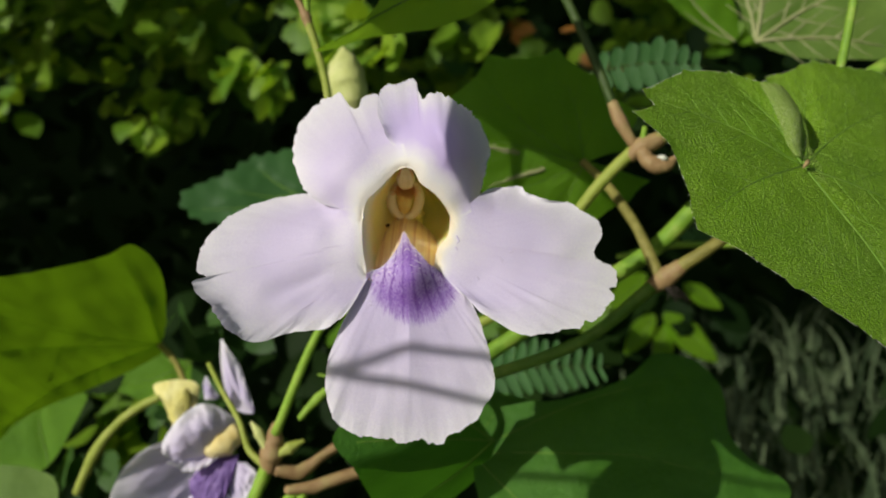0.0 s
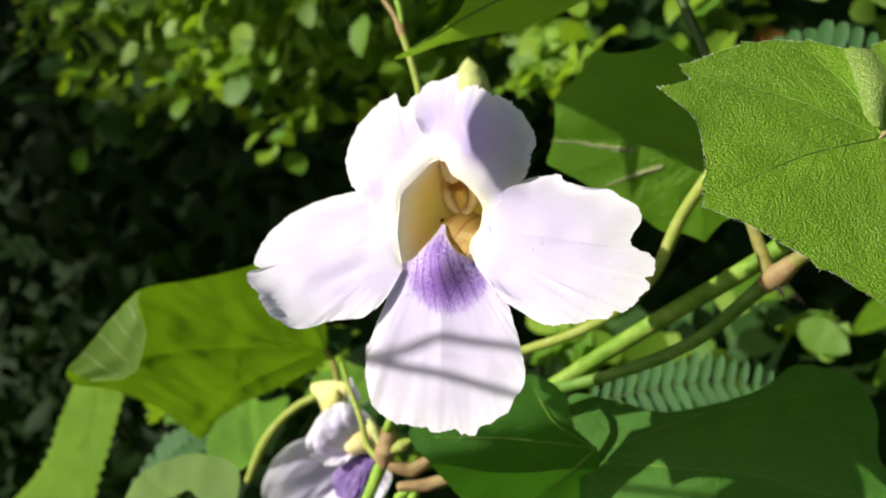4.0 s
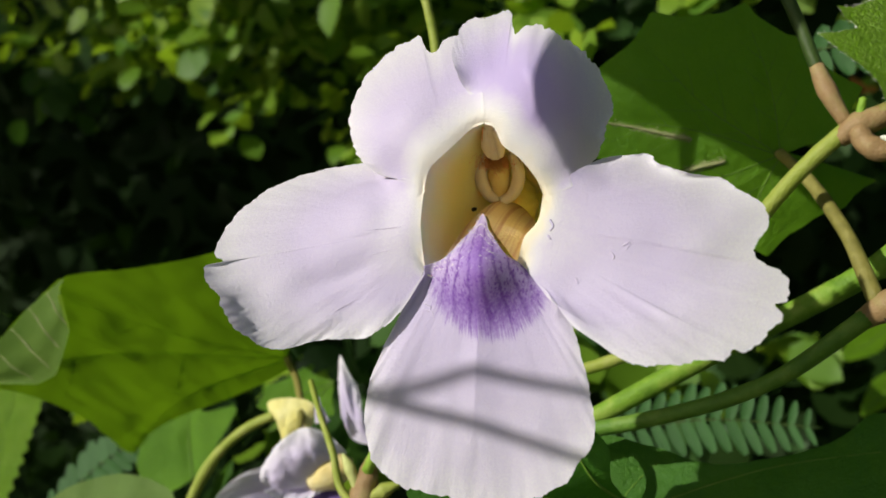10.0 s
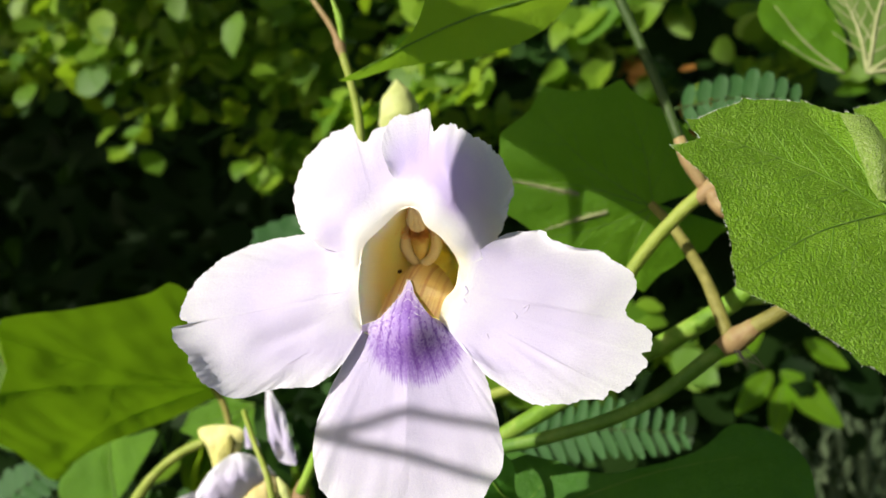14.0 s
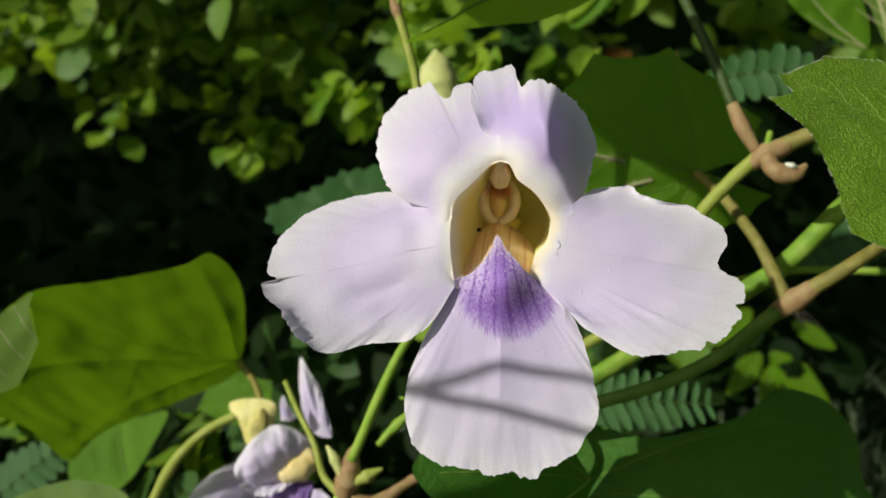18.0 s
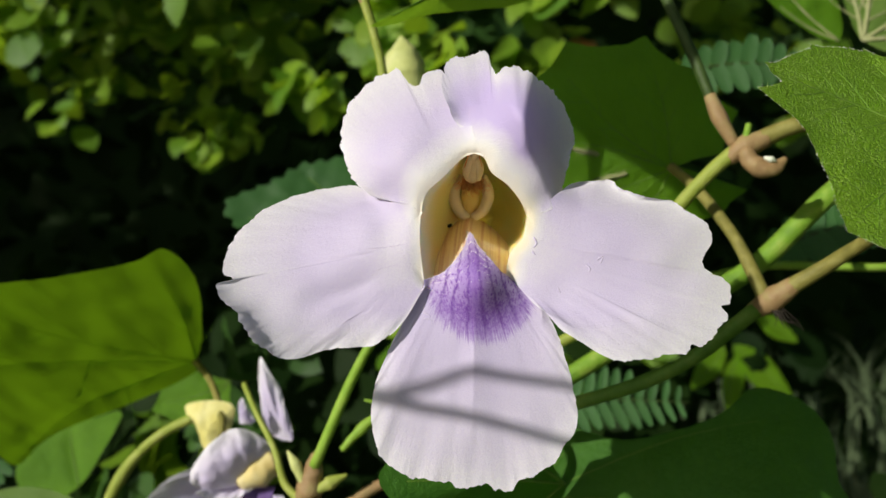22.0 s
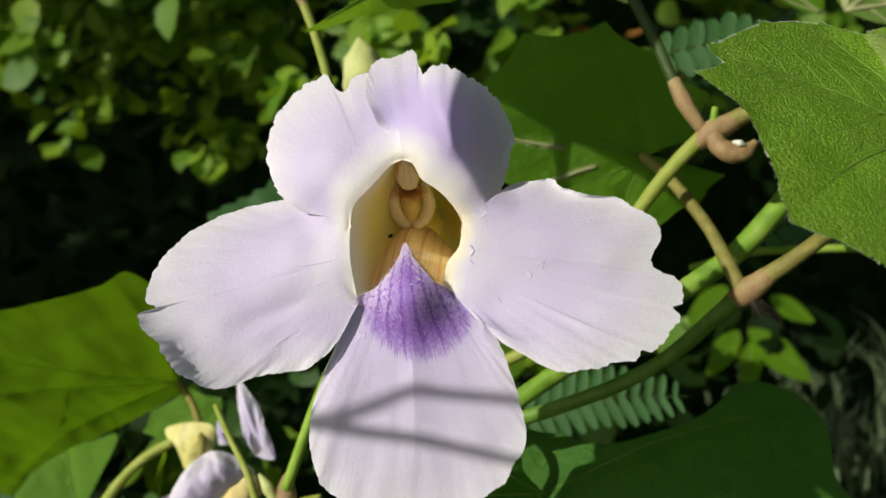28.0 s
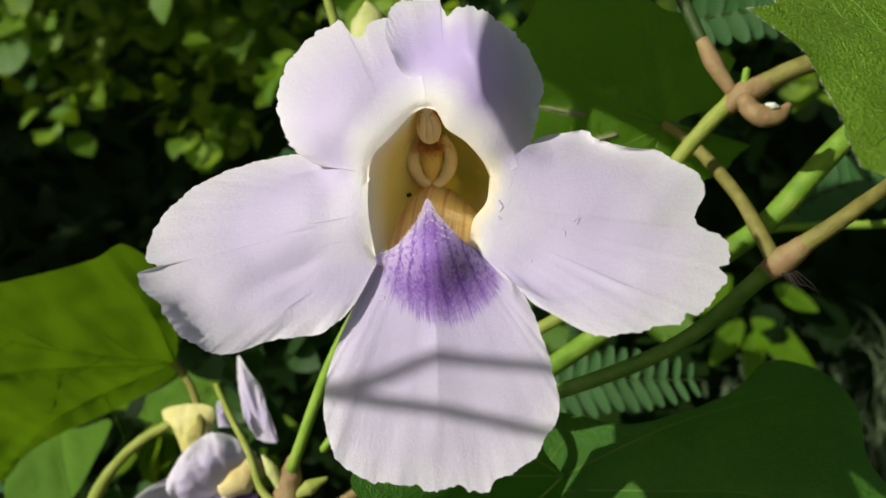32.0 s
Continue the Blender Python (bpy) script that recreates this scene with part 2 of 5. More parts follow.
        tint = ramp(nt, wob, [(0.14, (0.34, 0.34, 0.34)), (0.30, (0.62, 0.62, 0.62)), (0.55, (0.66, 0.66, 0.66)), (0.78, (0.36, 0.36, 0.36)), (0.97, (0.04, 0.04, 0.04))])
        # the folded upper petal is streaked with deeper lilac
        band = ramp(nt, math_node(nt, "SUBTRACT", sep.outputs[0], 2.0), [(0.18, (0, 0, 0)), (0.38, (1, 1, 1)), (0.58, (0.9, 0.9, 0.9)), (0.74, (0, 0, 0))])
        band = math_node(nt, "MULTIPLY", band, ramp(nt, wob, [(0.15, (0, 0, 0)), (0.35, (0.6, 0.6, 0.6)), (0.8, (0.5, 0.5, 0.5)), (0.98, (0, 0, 0))]))
        tint = math_node(nt, "ADD", tint, band, None, True)
        col = mix(nt, tint, white, lilac)
    col = mix(nt, math_node(nt, "MULTIPLY", math_node(nt, "SUBTRACT", fib, 0.45, None, True), 0.15), col, lilac)
    col = mix(nt, ramp(nt, grain, [(0.42, (0.16, 0.16, 0.16)), (0.60, (0, 0, 0))]), col, lilac)
    if not lower:
        col = mouth_colour(nt, ob, col)
    nt.links.new(col, b.inputs["Base Color"])
    b.inputs["Roughness"].default_value = 0.5
    b.inputs["Specular IOR Level"].default_value = 0.3
    b.inputs["Sheen Weight"].default_value = 0.15
    # ribs grow towards the rim
    ribs = math_node(nt, "MULTIPLY", fib, ramp(nt, f, [(0.55, (0.15, 0.15, 0.15)), (0.97, (1, 1, 1))]))
    h = math_node(nt, "ADD", math_node(nt, "MULTIPLY", ribs, 0.22), math_node(nt, "MULTIPLY", fine, 0.35))
    h = math_node(nt, "ADD", h, math_node(nt, "MULTIPLY", crinkle, 0.55))
    bump(nt, b, h, 0.42, 0.0005)
    sheer(nt, b, col, 0.31)
    return mat


def throat_mat():
    mat, nt, b, tc = start_mat("throat_yellow")
    ob = tc.outputs["Object"]
    n = tex_noise(nt, ob, 220.0, 3.0)
    deep = mix(nt, n, (0.97, 0.79, 0.23), (0.98, 0.85, 0.32))
    col = mouth_colour(nt, ob, deep)
    nt.links.new(col, b.inputs["Base Color"])
    b.inputs["Roughness"].default_value = 0.5
    bump(nt, b, tex_noise(nt, ob, 1500.0), 0.25, 0.0003)
    b.inputs["Subsurface Weight"].default_value = 0.9
    b.inputs["Subsurface Radius"].default_value = (1.0, 0.7, 0.25)
    b.inputs["Subsurface Scale"].default_value = 0.008
    sheer(nt, b, col, 0.15)
    return mat


def palate_mat():
    mat, nt, b, tc = start_mat("palate_brown_striped")
    ob, uv = tc.outputs["Object"], tc.outputs["UV"]
    stripes = tex_noise(nt, stretch(nt, ob, (1500.0, 15.0, 45.0)), 1.0, 2.0)
    fuzz = tex_noise(nt, ob, 2600.0, 2.0)
    col = mix(nt, ramp(nt, stripes, [(0.46, (0, 0, 0)), (0.62, (0.7, 0.7, 0.7))]), (0.96, 0.80, 0.50), (0.66, 0.36, 0.22))
    col = mix(nt, ramp(nt, fuzz, [(0.45, (0, 0, 0)), (0.70, (0.45, 0.45, 0.45))]), col, (0.96, 0.84, 0.60))
    nt.links.new(col, b.inputs["Base Color"])
    b.inputs["Roughness"].default_value = 0.6
    bump(nt, b, fuzz, 0.8, 0.0004)
    sheer(nt, b, col, 0.4)
    return mat


PALATE = palate_mat()
PETAL, LOWER, THROAT = petal_mat("petal_lilac"), petal_mat("lower_petal_lilac", True), throat_mat()
LILAC_LINE = stem_mat("lilac_vein", (0.64, 0.58, 0.80), (0.70, 0.63, 0.83), (0.74, 0.67, 0.85), 900.0)
YELLOW = stem_mat("wilted_throat_yellow", (0.74, 0.56, 0.16), (0.82, 0.68, 0.28), (0.86, 0.76, 0.42), 200.0)
VIOLET = stem_mat("wilted_violet", (0.07, 0.03, 0.15), (0.13, 0.07, 0.26), (0.27, 0.18, 0.42), 260.0)
BRACT = stem_mat("bract_yellow", (0.60, 0.54, 0.12), (0.70, 0.65, 0.22), (0.76, 0.72, 0.34), 200.0)
CREAM = stem_mat("stamen_cream", (0.87, 0.72, 0.50), (0.91, 0.79, 0.60), (0.93, 0.84, 0.68), 500.0)
RUST = stem_mat("anther_rust", (0.78, 0.28, 0.09), (0.88, 0.40, 0.15), (0.92, 0.52, 0.24), 900.0)
ORANGE = stem_mat("hollow_orange", (0.88, 0.60, 0.18), (0.93, 0.70, 0.26), (0.95, 0.78, 0.36), 500.0)
BRISTLE = stem_mat("bristle_white", (0.82, 0.78, 0.84), (0.86, 0.82, 0.86), (0.88, 0.85, 0.88), 900.0)
DARK_SPECK = stem_mat("dark_speck", (0.01, 0.01, 0.01), (0.02, 0.015, 0.01), (0.04, 0.03, 0.02))
LEAF_TOP = leaf_mat("leaf_hairy_green", (0.11, 0.255, 0.004), (0.21, 0.40, 0.008), (0.34, 0.62, 0.006), 0.32, 0.5, 1000.0, 0.9, 0.3, (0.32, 0.50, 0.10), 0.0009)
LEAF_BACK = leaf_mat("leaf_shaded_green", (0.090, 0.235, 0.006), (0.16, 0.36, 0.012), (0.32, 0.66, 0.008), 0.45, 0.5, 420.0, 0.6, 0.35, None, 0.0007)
# darker copy of the leaf green, carrying the shade on two low leaves
LEAF_SHADE_TONE = leaf_mat("leaf_shade_toned_green", (0.045, 0.16, 0.012), (0.085, 0.24, 0.020), (0.12, 0.40, 0.015), 0.35, 0.5, 420.0, 0.6, 0.35, None, 0.0007)
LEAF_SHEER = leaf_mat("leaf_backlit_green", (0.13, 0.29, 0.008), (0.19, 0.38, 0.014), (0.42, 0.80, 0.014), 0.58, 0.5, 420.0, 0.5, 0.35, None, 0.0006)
# leaf green brightened in its colour for the sun on one leaf
LEAF_SUN_TONE = leaf_mat("leaf_sun_toned_green", (0.22, 0.42, 0.010), (0.30, 0.50, 0.020), (0.48, 0.82, 0.015), 0.5, 0.5, 420.0, 0.5, 0.35, None, 0.0005)
LEAF_PALE = leaf_mat("leaf_pale_underside", (0.085, 0.17, 0.022), (0.16, 0.26, 0.045), (0.24, 0.40, 0.03), 0.35, 0.6, 500.0, 0.6)
LEAF_FUZZY = leaf_mat("leaf_downy_underside", (0.20, 0.33, 0.05), (0.30, 0.42, 0.09), (0.40, 0.55, 0.04), 0.3, 0.6, 1100.0, 1.0, 0.2, (0.46, 0.54, 0.24), 0.0006)
LEAF_BLUE = leaf_mat("leaf_blue_green", (0.03, 0.10, 0.022), (0.06, 0.17, 0.040), (0.09, 0.27, 0.03), 0.30, 0.5, 700.0, 0.3)
VEIN = stem_mat("vein_pale_green", (0.11, 0.25, 0.02), (0.15, 0.29, 0.03), (0.20, 0.34, 0.05), 300.0)
VEIN_PALE = stem_mat("vein_straw", (0.26, 0.30, 0.11), (0.33, 0.36, 0.15), (0.40, 0.40, 0.21), 300.0)
DOWN = stem_mat("down_pale_green", (0.21, 0.38, 0.03), (0.28, 0.45, 0.06), (0.38, 0.52, 0.12), 300.0)
HAIR = stem_mat("hair_white", (0.6, 0.65, 0.5), (0.7, 0.74, 0.6), (0.75, 0.78, 0.66), 300.0)
STEM = stem_mat("stem_green", (0.06, 0.16, 0.015), (0.10, 0.23, 0.025), (0.18, 0.30, 0.05))
STEM_BRIGHT = stem_mat("stem_bright_green", (0.15, 0.31, 0.02), (0.23, 0.41, 0.035), (0.31, 0.46, 0.07))
STEM_WOODY = stem_mat("stem_thick_green", (0.09, 0.22, 0.012), (0.16, 0.33, 0.022), (0.30, 0.42, 0.07))
STEM_YELLOW = stem_mat("stem_yellow_green", (0.22, 0.30, 0.03), (0.29, 0.36, 0.05), (0.36, 0.40, 0.10))
NODE = stem_mat("node_pinkish_tan", (0.25, 0.14, 0.065), (0.32, 0.20, 0.095), (0.36, 0.29, 0.12), 260.0)
PETIOLE = stem_mat("petiole_olive_tan", (0.15, 0.14, 0.03), (0.22, 0.20, 0.045), (0.30, 0.28, 0.08), 300.0)
BUD = stem_mat("bud_yellow_green", (0.42, 0.48, 0.14), (0.52, 0.57, 0.20), (0.60, 0.62, 0.28), 160.0)
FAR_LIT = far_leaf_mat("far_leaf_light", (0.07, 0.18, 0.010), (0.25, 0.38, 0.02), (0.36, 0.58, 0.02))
# far leaf green with half shade mixed into the colour
FAR_HALF_SHADE = far_leaf_mat("far_leaf_half_shade_tone", (0.018, 0.055, 0.010), (0.060, 0.14, 0.020), (0.09, 0.22, 0.02), 0.3)
# near-black copy of the far leaf green, standing in for deep shade
FAR_SHADE = far_leaf_mat("far_leaf_shade_tone", (0.005, 0.015, 0.003), (0.015, 0.033, 0.006), (0.02, 0.05, 0.005), 0.2)
GRASS = far_leaf_mat("far_grass_grey_green", (0.04, 0.065, 0.03), (0.16, 0.21, 0.11), (0.09, 0.14, 0.06), 0.2)
DEAD = far_leaf_mat("far_leaf_dead_orange", (0.45, 0.18, 0.04), (0.55, 0.28, 0.06), (0.5, 0.25, 0.05))
# olive twig colour, darkened further for the partial shade over it
TWIG_SHADE_TONE = stem_mat("twig_olive_shade_toned", (0.028, 0.06, 0.010), (0.042, 0.08, 0.014), (0.06, 0.095, 0.022))
SOIL = stem_mat("ground_soil", (0.03, 0.025, 0.015), (0.05, 0.045, 0.02), (0.06, 0.07, 0.03), 6.0)
BARK = stem_mat("bark_brown", (0.05, 0.04, 0.03), (0.09, 0.07, 0.05), (0.14, 0.11, 0.08), 20.0)


# ---- mesh helpers ----
def spline(points, n, closed=False):
    """n points, evenly spaced by parameter, on a smooth curve through the given ones."""
    p = np.array(points, float)
    m = len(p)
    out = []
    for t in np.linspace(0, m if closed else m - 1, n, endpoint=not closed):
        i = min(int(t), m - 1 if closed else m - 2)
        u = t - i
        g = (lambda k: p[k % m]) if closed else (lambda k: p[k] if 0 <= k < m else (2 * p[0] - p[1] if k < 0 else 2 * p[-1] - p[-2]))
        a, b, c, d = g(i - 1), g(i), g(i + 1), g(i + 2)
        out.append(b + 0.5 * u * (c - a + u * (2 * a - 5 * b + 4 * c - d + u * (3 * (b - c) + d - a))))
    return np.array(out)


def even(points, n, closed=False):
    """The same curve, evenly spaced by length."""
    c = spline(points, 24 * len(points), closed)
    if closed:
        c = np.vstack([c, c[:1]])
    s = np.r_[0, np.cumsum(np.linalg.norm(np.diff(c, axis=0), axis=1))]
    w = np.linspace(0, s[-1], n, endpoint=not closed)
    return np.stack([np.interp(w, s, c[:, k]) for k in range(c.shape[1])], 1)


def mesh_of(name, verts, faces, material, uvs=None):
    me = bpy.data.meshes.new(name)
    me.from_pydata([tuple(map(float, v)) for v in verts], [], faces)
    me.polygons.foreach_set("use_smooth", [True] * len(me.polygons))
    if uvs is not None:
        layer = me.uv_layers.new(name="UVMap")
        idx = np.zeros(len(me.loops), dtype=np.int32)
        me.loops.foreach_get("vertex_index", idx)
        layer.data.foreach_set("uv", np.array(uvs, dtype=np.float32)[idx].ravel())
    me.materials.append(material)
    me.update()
    return me


def part(name, me, parent, label="", at=None):
    ob = new(name, me)
    ob.parent = parent
    if at is not None:
        ob.matrix_basis = at
    return tagged(ob, label)


def thing(name, place, label, category, group="", kind=""):
    ob = new(name)
    ob.location = place
    ob.empty_display_size = 0.01
    return tagged(ob, label, category, group, kind)


def grid_faces(rows, cols, closed=False):
    f = []
    for i in range(rows - 1):
        for j in range(cols if closed else cols - 1):
            k = (j + 1) % cols
            f.append((i * cols + j, i * cols + k, (i + 1) * cols + k, (i + 1) * cols + j))
    return f


def wobble(x, y=0.0, z=0.0):
    return noise.noise(Vector((x, y, z)))


def tube_mesh(name, pts, radii, material, sides=12, n=None, lumps=0.06, seed=0.0):
    """A bent, tapering stem along a smooth line, with closed rounded ends."""
    n = n or max(8, 6 * len(pts))
    c = spline(pts, n)
    r = np.interp(np.linspace(0, 1, n), np.linspace(0, 1, len(radii)), radii)
    verts, up = [], Vector((0.13, 0.31, 0.94))
    for i in range(n):
        d = Vector(c[min(i + 1, n - 1)] - c[max(i - 1, 0)]).normalized()
        s = d.cross(up)
        s = s.normalized() if s.length > 1e-4 else Vector((1, 0, 0))
        w = s.cross(d)
        up = w
        for j in range(sides):
            a = 2 * math.pi * j / sides
            k = r[i] * (1 + lumps * wobble(i * 0.35 + seed, 2 * math.cos(a), 2 * math.sin(a)))
            verts.append(Vector(c[i]) + (math.cos(a) * s + math.sin(a) * w) * float(k))
    faces = grid_faces(n, sides, True)
    for i, ring in ((0, range(sides)), (n - 1, range((n - 1) * sides, n * sides))):
        d = Vector(c[i] - c[1 if i == 0 else n - 2]).normalized()
        verts.append(Vector(c[i]) + d * float(r[i] * 0.6))
        k, ring = len(verts) - 1, list(ring)
        faces += [(ring[(j + 1) % sides], ring[j], k) if i == 0 else (ring[j], ring[(j + 1) % sides], k) for j in range(sides)]
    return mesh_of(name, verts, faces, material)


# ---- leaves: blades over their own tilted plane, in millimetres ----
surfaces = []


def leaf(label, base, a, b, outline, material, veins=(), mid=None, sag=0.0, wave=1.2, groove=0.5, teeth=0.25, vein_mat=None,
         vein_r=0.35, vein_side=-1, hairs=0, seed=0.0, group="leaves of the vine", rings=18, seg=170, folds=None, name="leaf", side_veins=0, spikes=(), fur=0):
    """outline: (dx, dz) round the blade from the base, where the stalk meets it; y follows dx * a + dz * b.
    veins: ends of the main veins. sag: how far the rim bends back; vein_side: -1 stands out towards the viewer."""
    ob = thing(name, base, label, "leaf", group)
    edge = even(outline, seg, True)
    mid = np.array(mid if mid is not None else edge.mean(0))
    ends = [np.array(v, float) for v in veins]
    paths = []
    for e in ends:
        bend = np.array((-e[1], e[0])) * 0.05 * (1 if (e[0] * 7 + e[1]) % 2 < 1 else -1)
        paths.append(spline([(0, 0), e * 0.5 + bend, e], 60))
    flat = np.vstack(paths) if paths else np.zeros((0, 2))
    slope = math.sqrt(1 + a * a + b * b)

    def height(p, q):
        r2 = (p - mid[0]) ** 2 + (q - mid[1]) ** 2
        h = sag * r2 / 1000 + wave * wobble(p * 0.06 + seed, q * 0.06, seed) + 0.35 * wave * wobble(p * 0.17, q * 0.17, seed + 9)
        if folds:
            h += folds(p, q)
        if len(flat):
            d = np.min((flat[:, 0] - p) ** 2 + (flat[:, 1] - q) ** 2)
            h += groove * math.exp(-d / 4.0)
        return h

    surfaces.append(height)
    for p, q, ln in spikes:
        k = int(np.argmin((edge[:, 0] - p) ** 2 + (edge[:, 1] - q) ** 2))
        o = (edge[k] - mid) / np.linalg.norm(edge[k] - mid)
        for m, w in ((-2, 0.12), (-1, 0.45), (0, 1.0), (1, 0.2)):
            edge[(k + m) % seg] += o * ln * w
    verts, uvs = [], []
    for i in range(rings + 1):
        f = i / rings
        for j, e in enumerate(edge):
            if i == rings:
                o = (e - mid) / (np.linalg.norm(e - mid) + 1e-6)
                e = e + o * teeth * (wobble(j * 0.9, seed) + 0.6 * wobble(j * 0.31, seed + 3))
            p, q = mid + (e - mid) * (0.002 + 0.998 * f)
            verts.append((p / 1000, (a * p + b * q + height(p, q)) / 1000, q / 1000))
            uvs.append((j / seg, f))
    blade = part("blade", mesh_of("blade", verts, grid_faces(rings + 1, seg, True), material, uvs), ob)
    for e, path in zip(ends, paths) if vein_r else ():
        pts = [(p / 1000, (a * p + b * q + height(p, q) + vein_side * vein_r * 0.35 * slope) / 1000, q / 1000) for p, q in path[::5]]
        k = vein_r / 1000
        part("vein", tube_mesh("vein", pts, [k, k * 0.7, k * 0.25], vein_mat or VEIN, 6, 16), blade)
    for e, path in zip(ends, paths):
        ln, d = np.linalg.norm(e), e / np.linalg.norm(e)
        for i in range(side_veins):
            for sg in (-1, 1):
                root = path[int(8 + (i + 0.5 * (sg > 0)) * 42 / side_veins)]
                w = (d + sg * 1.0 * np.array((-d[1], d[0])))
                tip = root + w * ln * 0.24 * (1 - 0.6 * i / side_veins)
                line = spline([root, (root + tip) / 2 + d * ln * 0.01, tip + d * ln * 0.05], 8)
                pts = [(p / 1000, (a * p + b * q + height(p, q) + vein_side * vein_r * 0.12 * slope) / 1000, q / 1000) for p, q in line]
                k = vein_r * 0.45 / 1000
                part("vein", tube_mesh("vein", pts, [k, k * 0.7, k * 0.3], vein_mat or VEIN, 5, 8), blade)
    if hairs:
        hv, hf = [], []
        rnd = random.Random(int(seed * 10) + 5)
        for _ in range(hairs):
            j = rnd.randrange(seg)
            e = edge[j] + (edge[(j + 1) % seg] - edge[j]) * rnd.random()
            o = (e - mid) / (np.linalg.norm(e - mid) + 1e-6)
            t = np.array((-o[1], o[0]))
            s = e + o * (0.12 + rnd.random() * 0.3) + t * rnd.uniform(-0.3, 0.3)
            e = e - o * 0.1
            yb, ys = (a * e[0] + b * e[1] + height(*e)), (a * s[0] + b * s[1] + height(*s) + rnd.uniform(-0.4, 0.2))
            k = len(hv)
            hv += [((e[0] + t[0] * 0.03) / 1000, yb / 1000, (e[1] + t[1] * 0.03) / 1000), ((e[0] - t[0] * 0.03) / 1000, yb / 1000, (e[1] - t[1] * 0.03) / 1000),
                   (e[0] / 1000, (yb + 0.05) / 1000, e[1] / 1000), (s[0] / 1000, ys / 1000, s[1] / 1000)]
            hf += [(k, k + 1, k + 3), (k + 1, k + 2, k + 3), (k + 2, k, k + 3)]
        tagged(part("edge_hairs", mesh_of("edge_hairs", hv, hf, HAIR), blade, "short white hairs"), kind="stuff")
    if fur:
        hv, hf = [], []
        rnd = random.Random(int(seed * 10) + 9)
        n = np.array((a, -1.0, b)) / slope
        for _ in range(fur):
            p, q = mid + (edge[rnd.randrange(seg)] - mid) * math.sqrt(rnd.random()) * 0.995
            r = np.array((p, a * p + b * q + height(p, q), q))
            lean = np.array((rnd.gauss(0, 1), rnd.gauss(0, 1), rnd.gauss(0, 1)))
            tip = r + (n + 0.7 * lean) * rnd.uniform(0.15, 0.34)
            side = np.cross(n, lean)
            side = side / (np.linalg.norm(side) + 1e-6) * 0.035
            k = len(hv)
            hv += [tuple((r + side) / 1000), tuple((r - side) / 1000), tuple((r + np.cross(n, side) * 1.7) / 1000), tuple(tip / 1000)]
            hf += [(k, k + 1, k + 3), (k + 1, k + 2, k + 3), (k + 2, k, k + 3)]
        tagged(part("surface_hairs", mesh_of("surface_hairs", hv, hf, DOWN), blade, "fine pale down"), kind="stuff")
    return ob


# ---- the ground and the far greenery ----
def box_place(rnd, lo, hi):
    return [rnd.uniform(a, b) for a, b in zip(lo, hi)]


def foliage(name, label, category, places, size, material, seed, long=1.6, face=None, parent=None, near=False):
    """Many small bent, pointed leaves as one mesh."""
    rnd = random.Random(seed)
    verts, faces = [], []
    for c in places:
        n = Vector((rnd.gauss(0, 1), rnd.gauss(0, 1), rnd.gauss(0, 1)))
        if face is not None:
            n = n * 0.55 + Vector(face)
        n.normalize()
        u = n.orthogonal().normalized()
        u = (u * math.cos(k := rnd.random() * 6.28) + n.cross(u) * math.sin(k)).normalized()
        v = n.cross(u)
        s = rnd.uniform(*size)
        k0 = len(verts)
        if near:
            curl, n0 = rnd.uniform(-0.3, 0.15), 9
            for i in range(n0):
                x = -1 + 2 * i / (n0 - 1)
                w = 0.98 / long * (1 - abs(x) ** 2.2) ** 0.8 * (1 - 0.25 * x)
                for y, h in ((-1, 0.12), (0, 0), (1, 0.12)):
                    verts.append(Vector(c) + s * 0.5 * (x * u + y * w * v + (h * w + curl * x * x + 0.03 * math.sin(9 * x + y)) * n))
            faces += [(k0 + 3 * i + j, k0 + 3 * i + j + 1, k0 + 3 * i + j + 4, k0 + 3 * i + j + 3) for i in range(n0 - 1) for j in (0, 1)]
            continue
        for x, y, h in ((-1, 0, -0.12), (-0.45, 0.5, 0.06), (0.3, 0.46, 0.06), (1, 0, -0.2), (0.3, -0.46, 0.06), (-0.45, -0.5, 0.06), (-0.1, 0, -0.03)):
            verts.append(Vector(c) + s * 0.5 * (x * u + y * 1.25 / long * 1.3 * v + h * n))
        faces += [(k0 + i, k0 + (i + 1) % 6, k0 + 6) for i in range(6)]
    me = mesh_of(name, verts, faces, material)
    if parent is not None:
        return part(name, me, parent)
    return tagged(new(name, me), label, category, kind="stuff")


gv, n_g = [], 24
for i in range(n_g):
    for j in range(n_g):
        x, y = [math.copysign(abs(2 * k / (n_g - 1) - 1) ** 3 * 300, k - n_g / 2 + 0.5) for k in (j, i)]
        gv.append((x, y, 0.05 * wobble(x * 0.7, y * 0.7)))
tagged(new("ground", mesh_of("ground", gv, grid_faces(n_g, n_g), SOIL)), "dark shaded soil under the plants", "ground", kind="structure")

rnd = random.Random(11)


def hedge_top(x):
    return 3.3 + 0.5 * wobble(x * 0.8, 3.0) - 1.15 * math.exp(-((x + 2.03) / 0.22) ** 2)


# a dense hedge behind everything, its deep shade put into the leaf colour
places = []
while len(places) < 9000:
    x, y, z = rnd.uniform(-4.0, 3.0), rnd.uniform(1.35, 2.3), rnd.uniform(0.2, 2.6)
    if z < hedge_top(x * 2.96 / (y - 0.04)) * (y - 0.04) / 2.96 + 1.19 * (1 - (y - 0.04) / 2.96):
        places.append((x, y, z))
foliage("hedge", "dense hedge, its deep shade put into near-black leaves", "hedge", places, (0.05, 0.11), FAR_SHADE, 1)
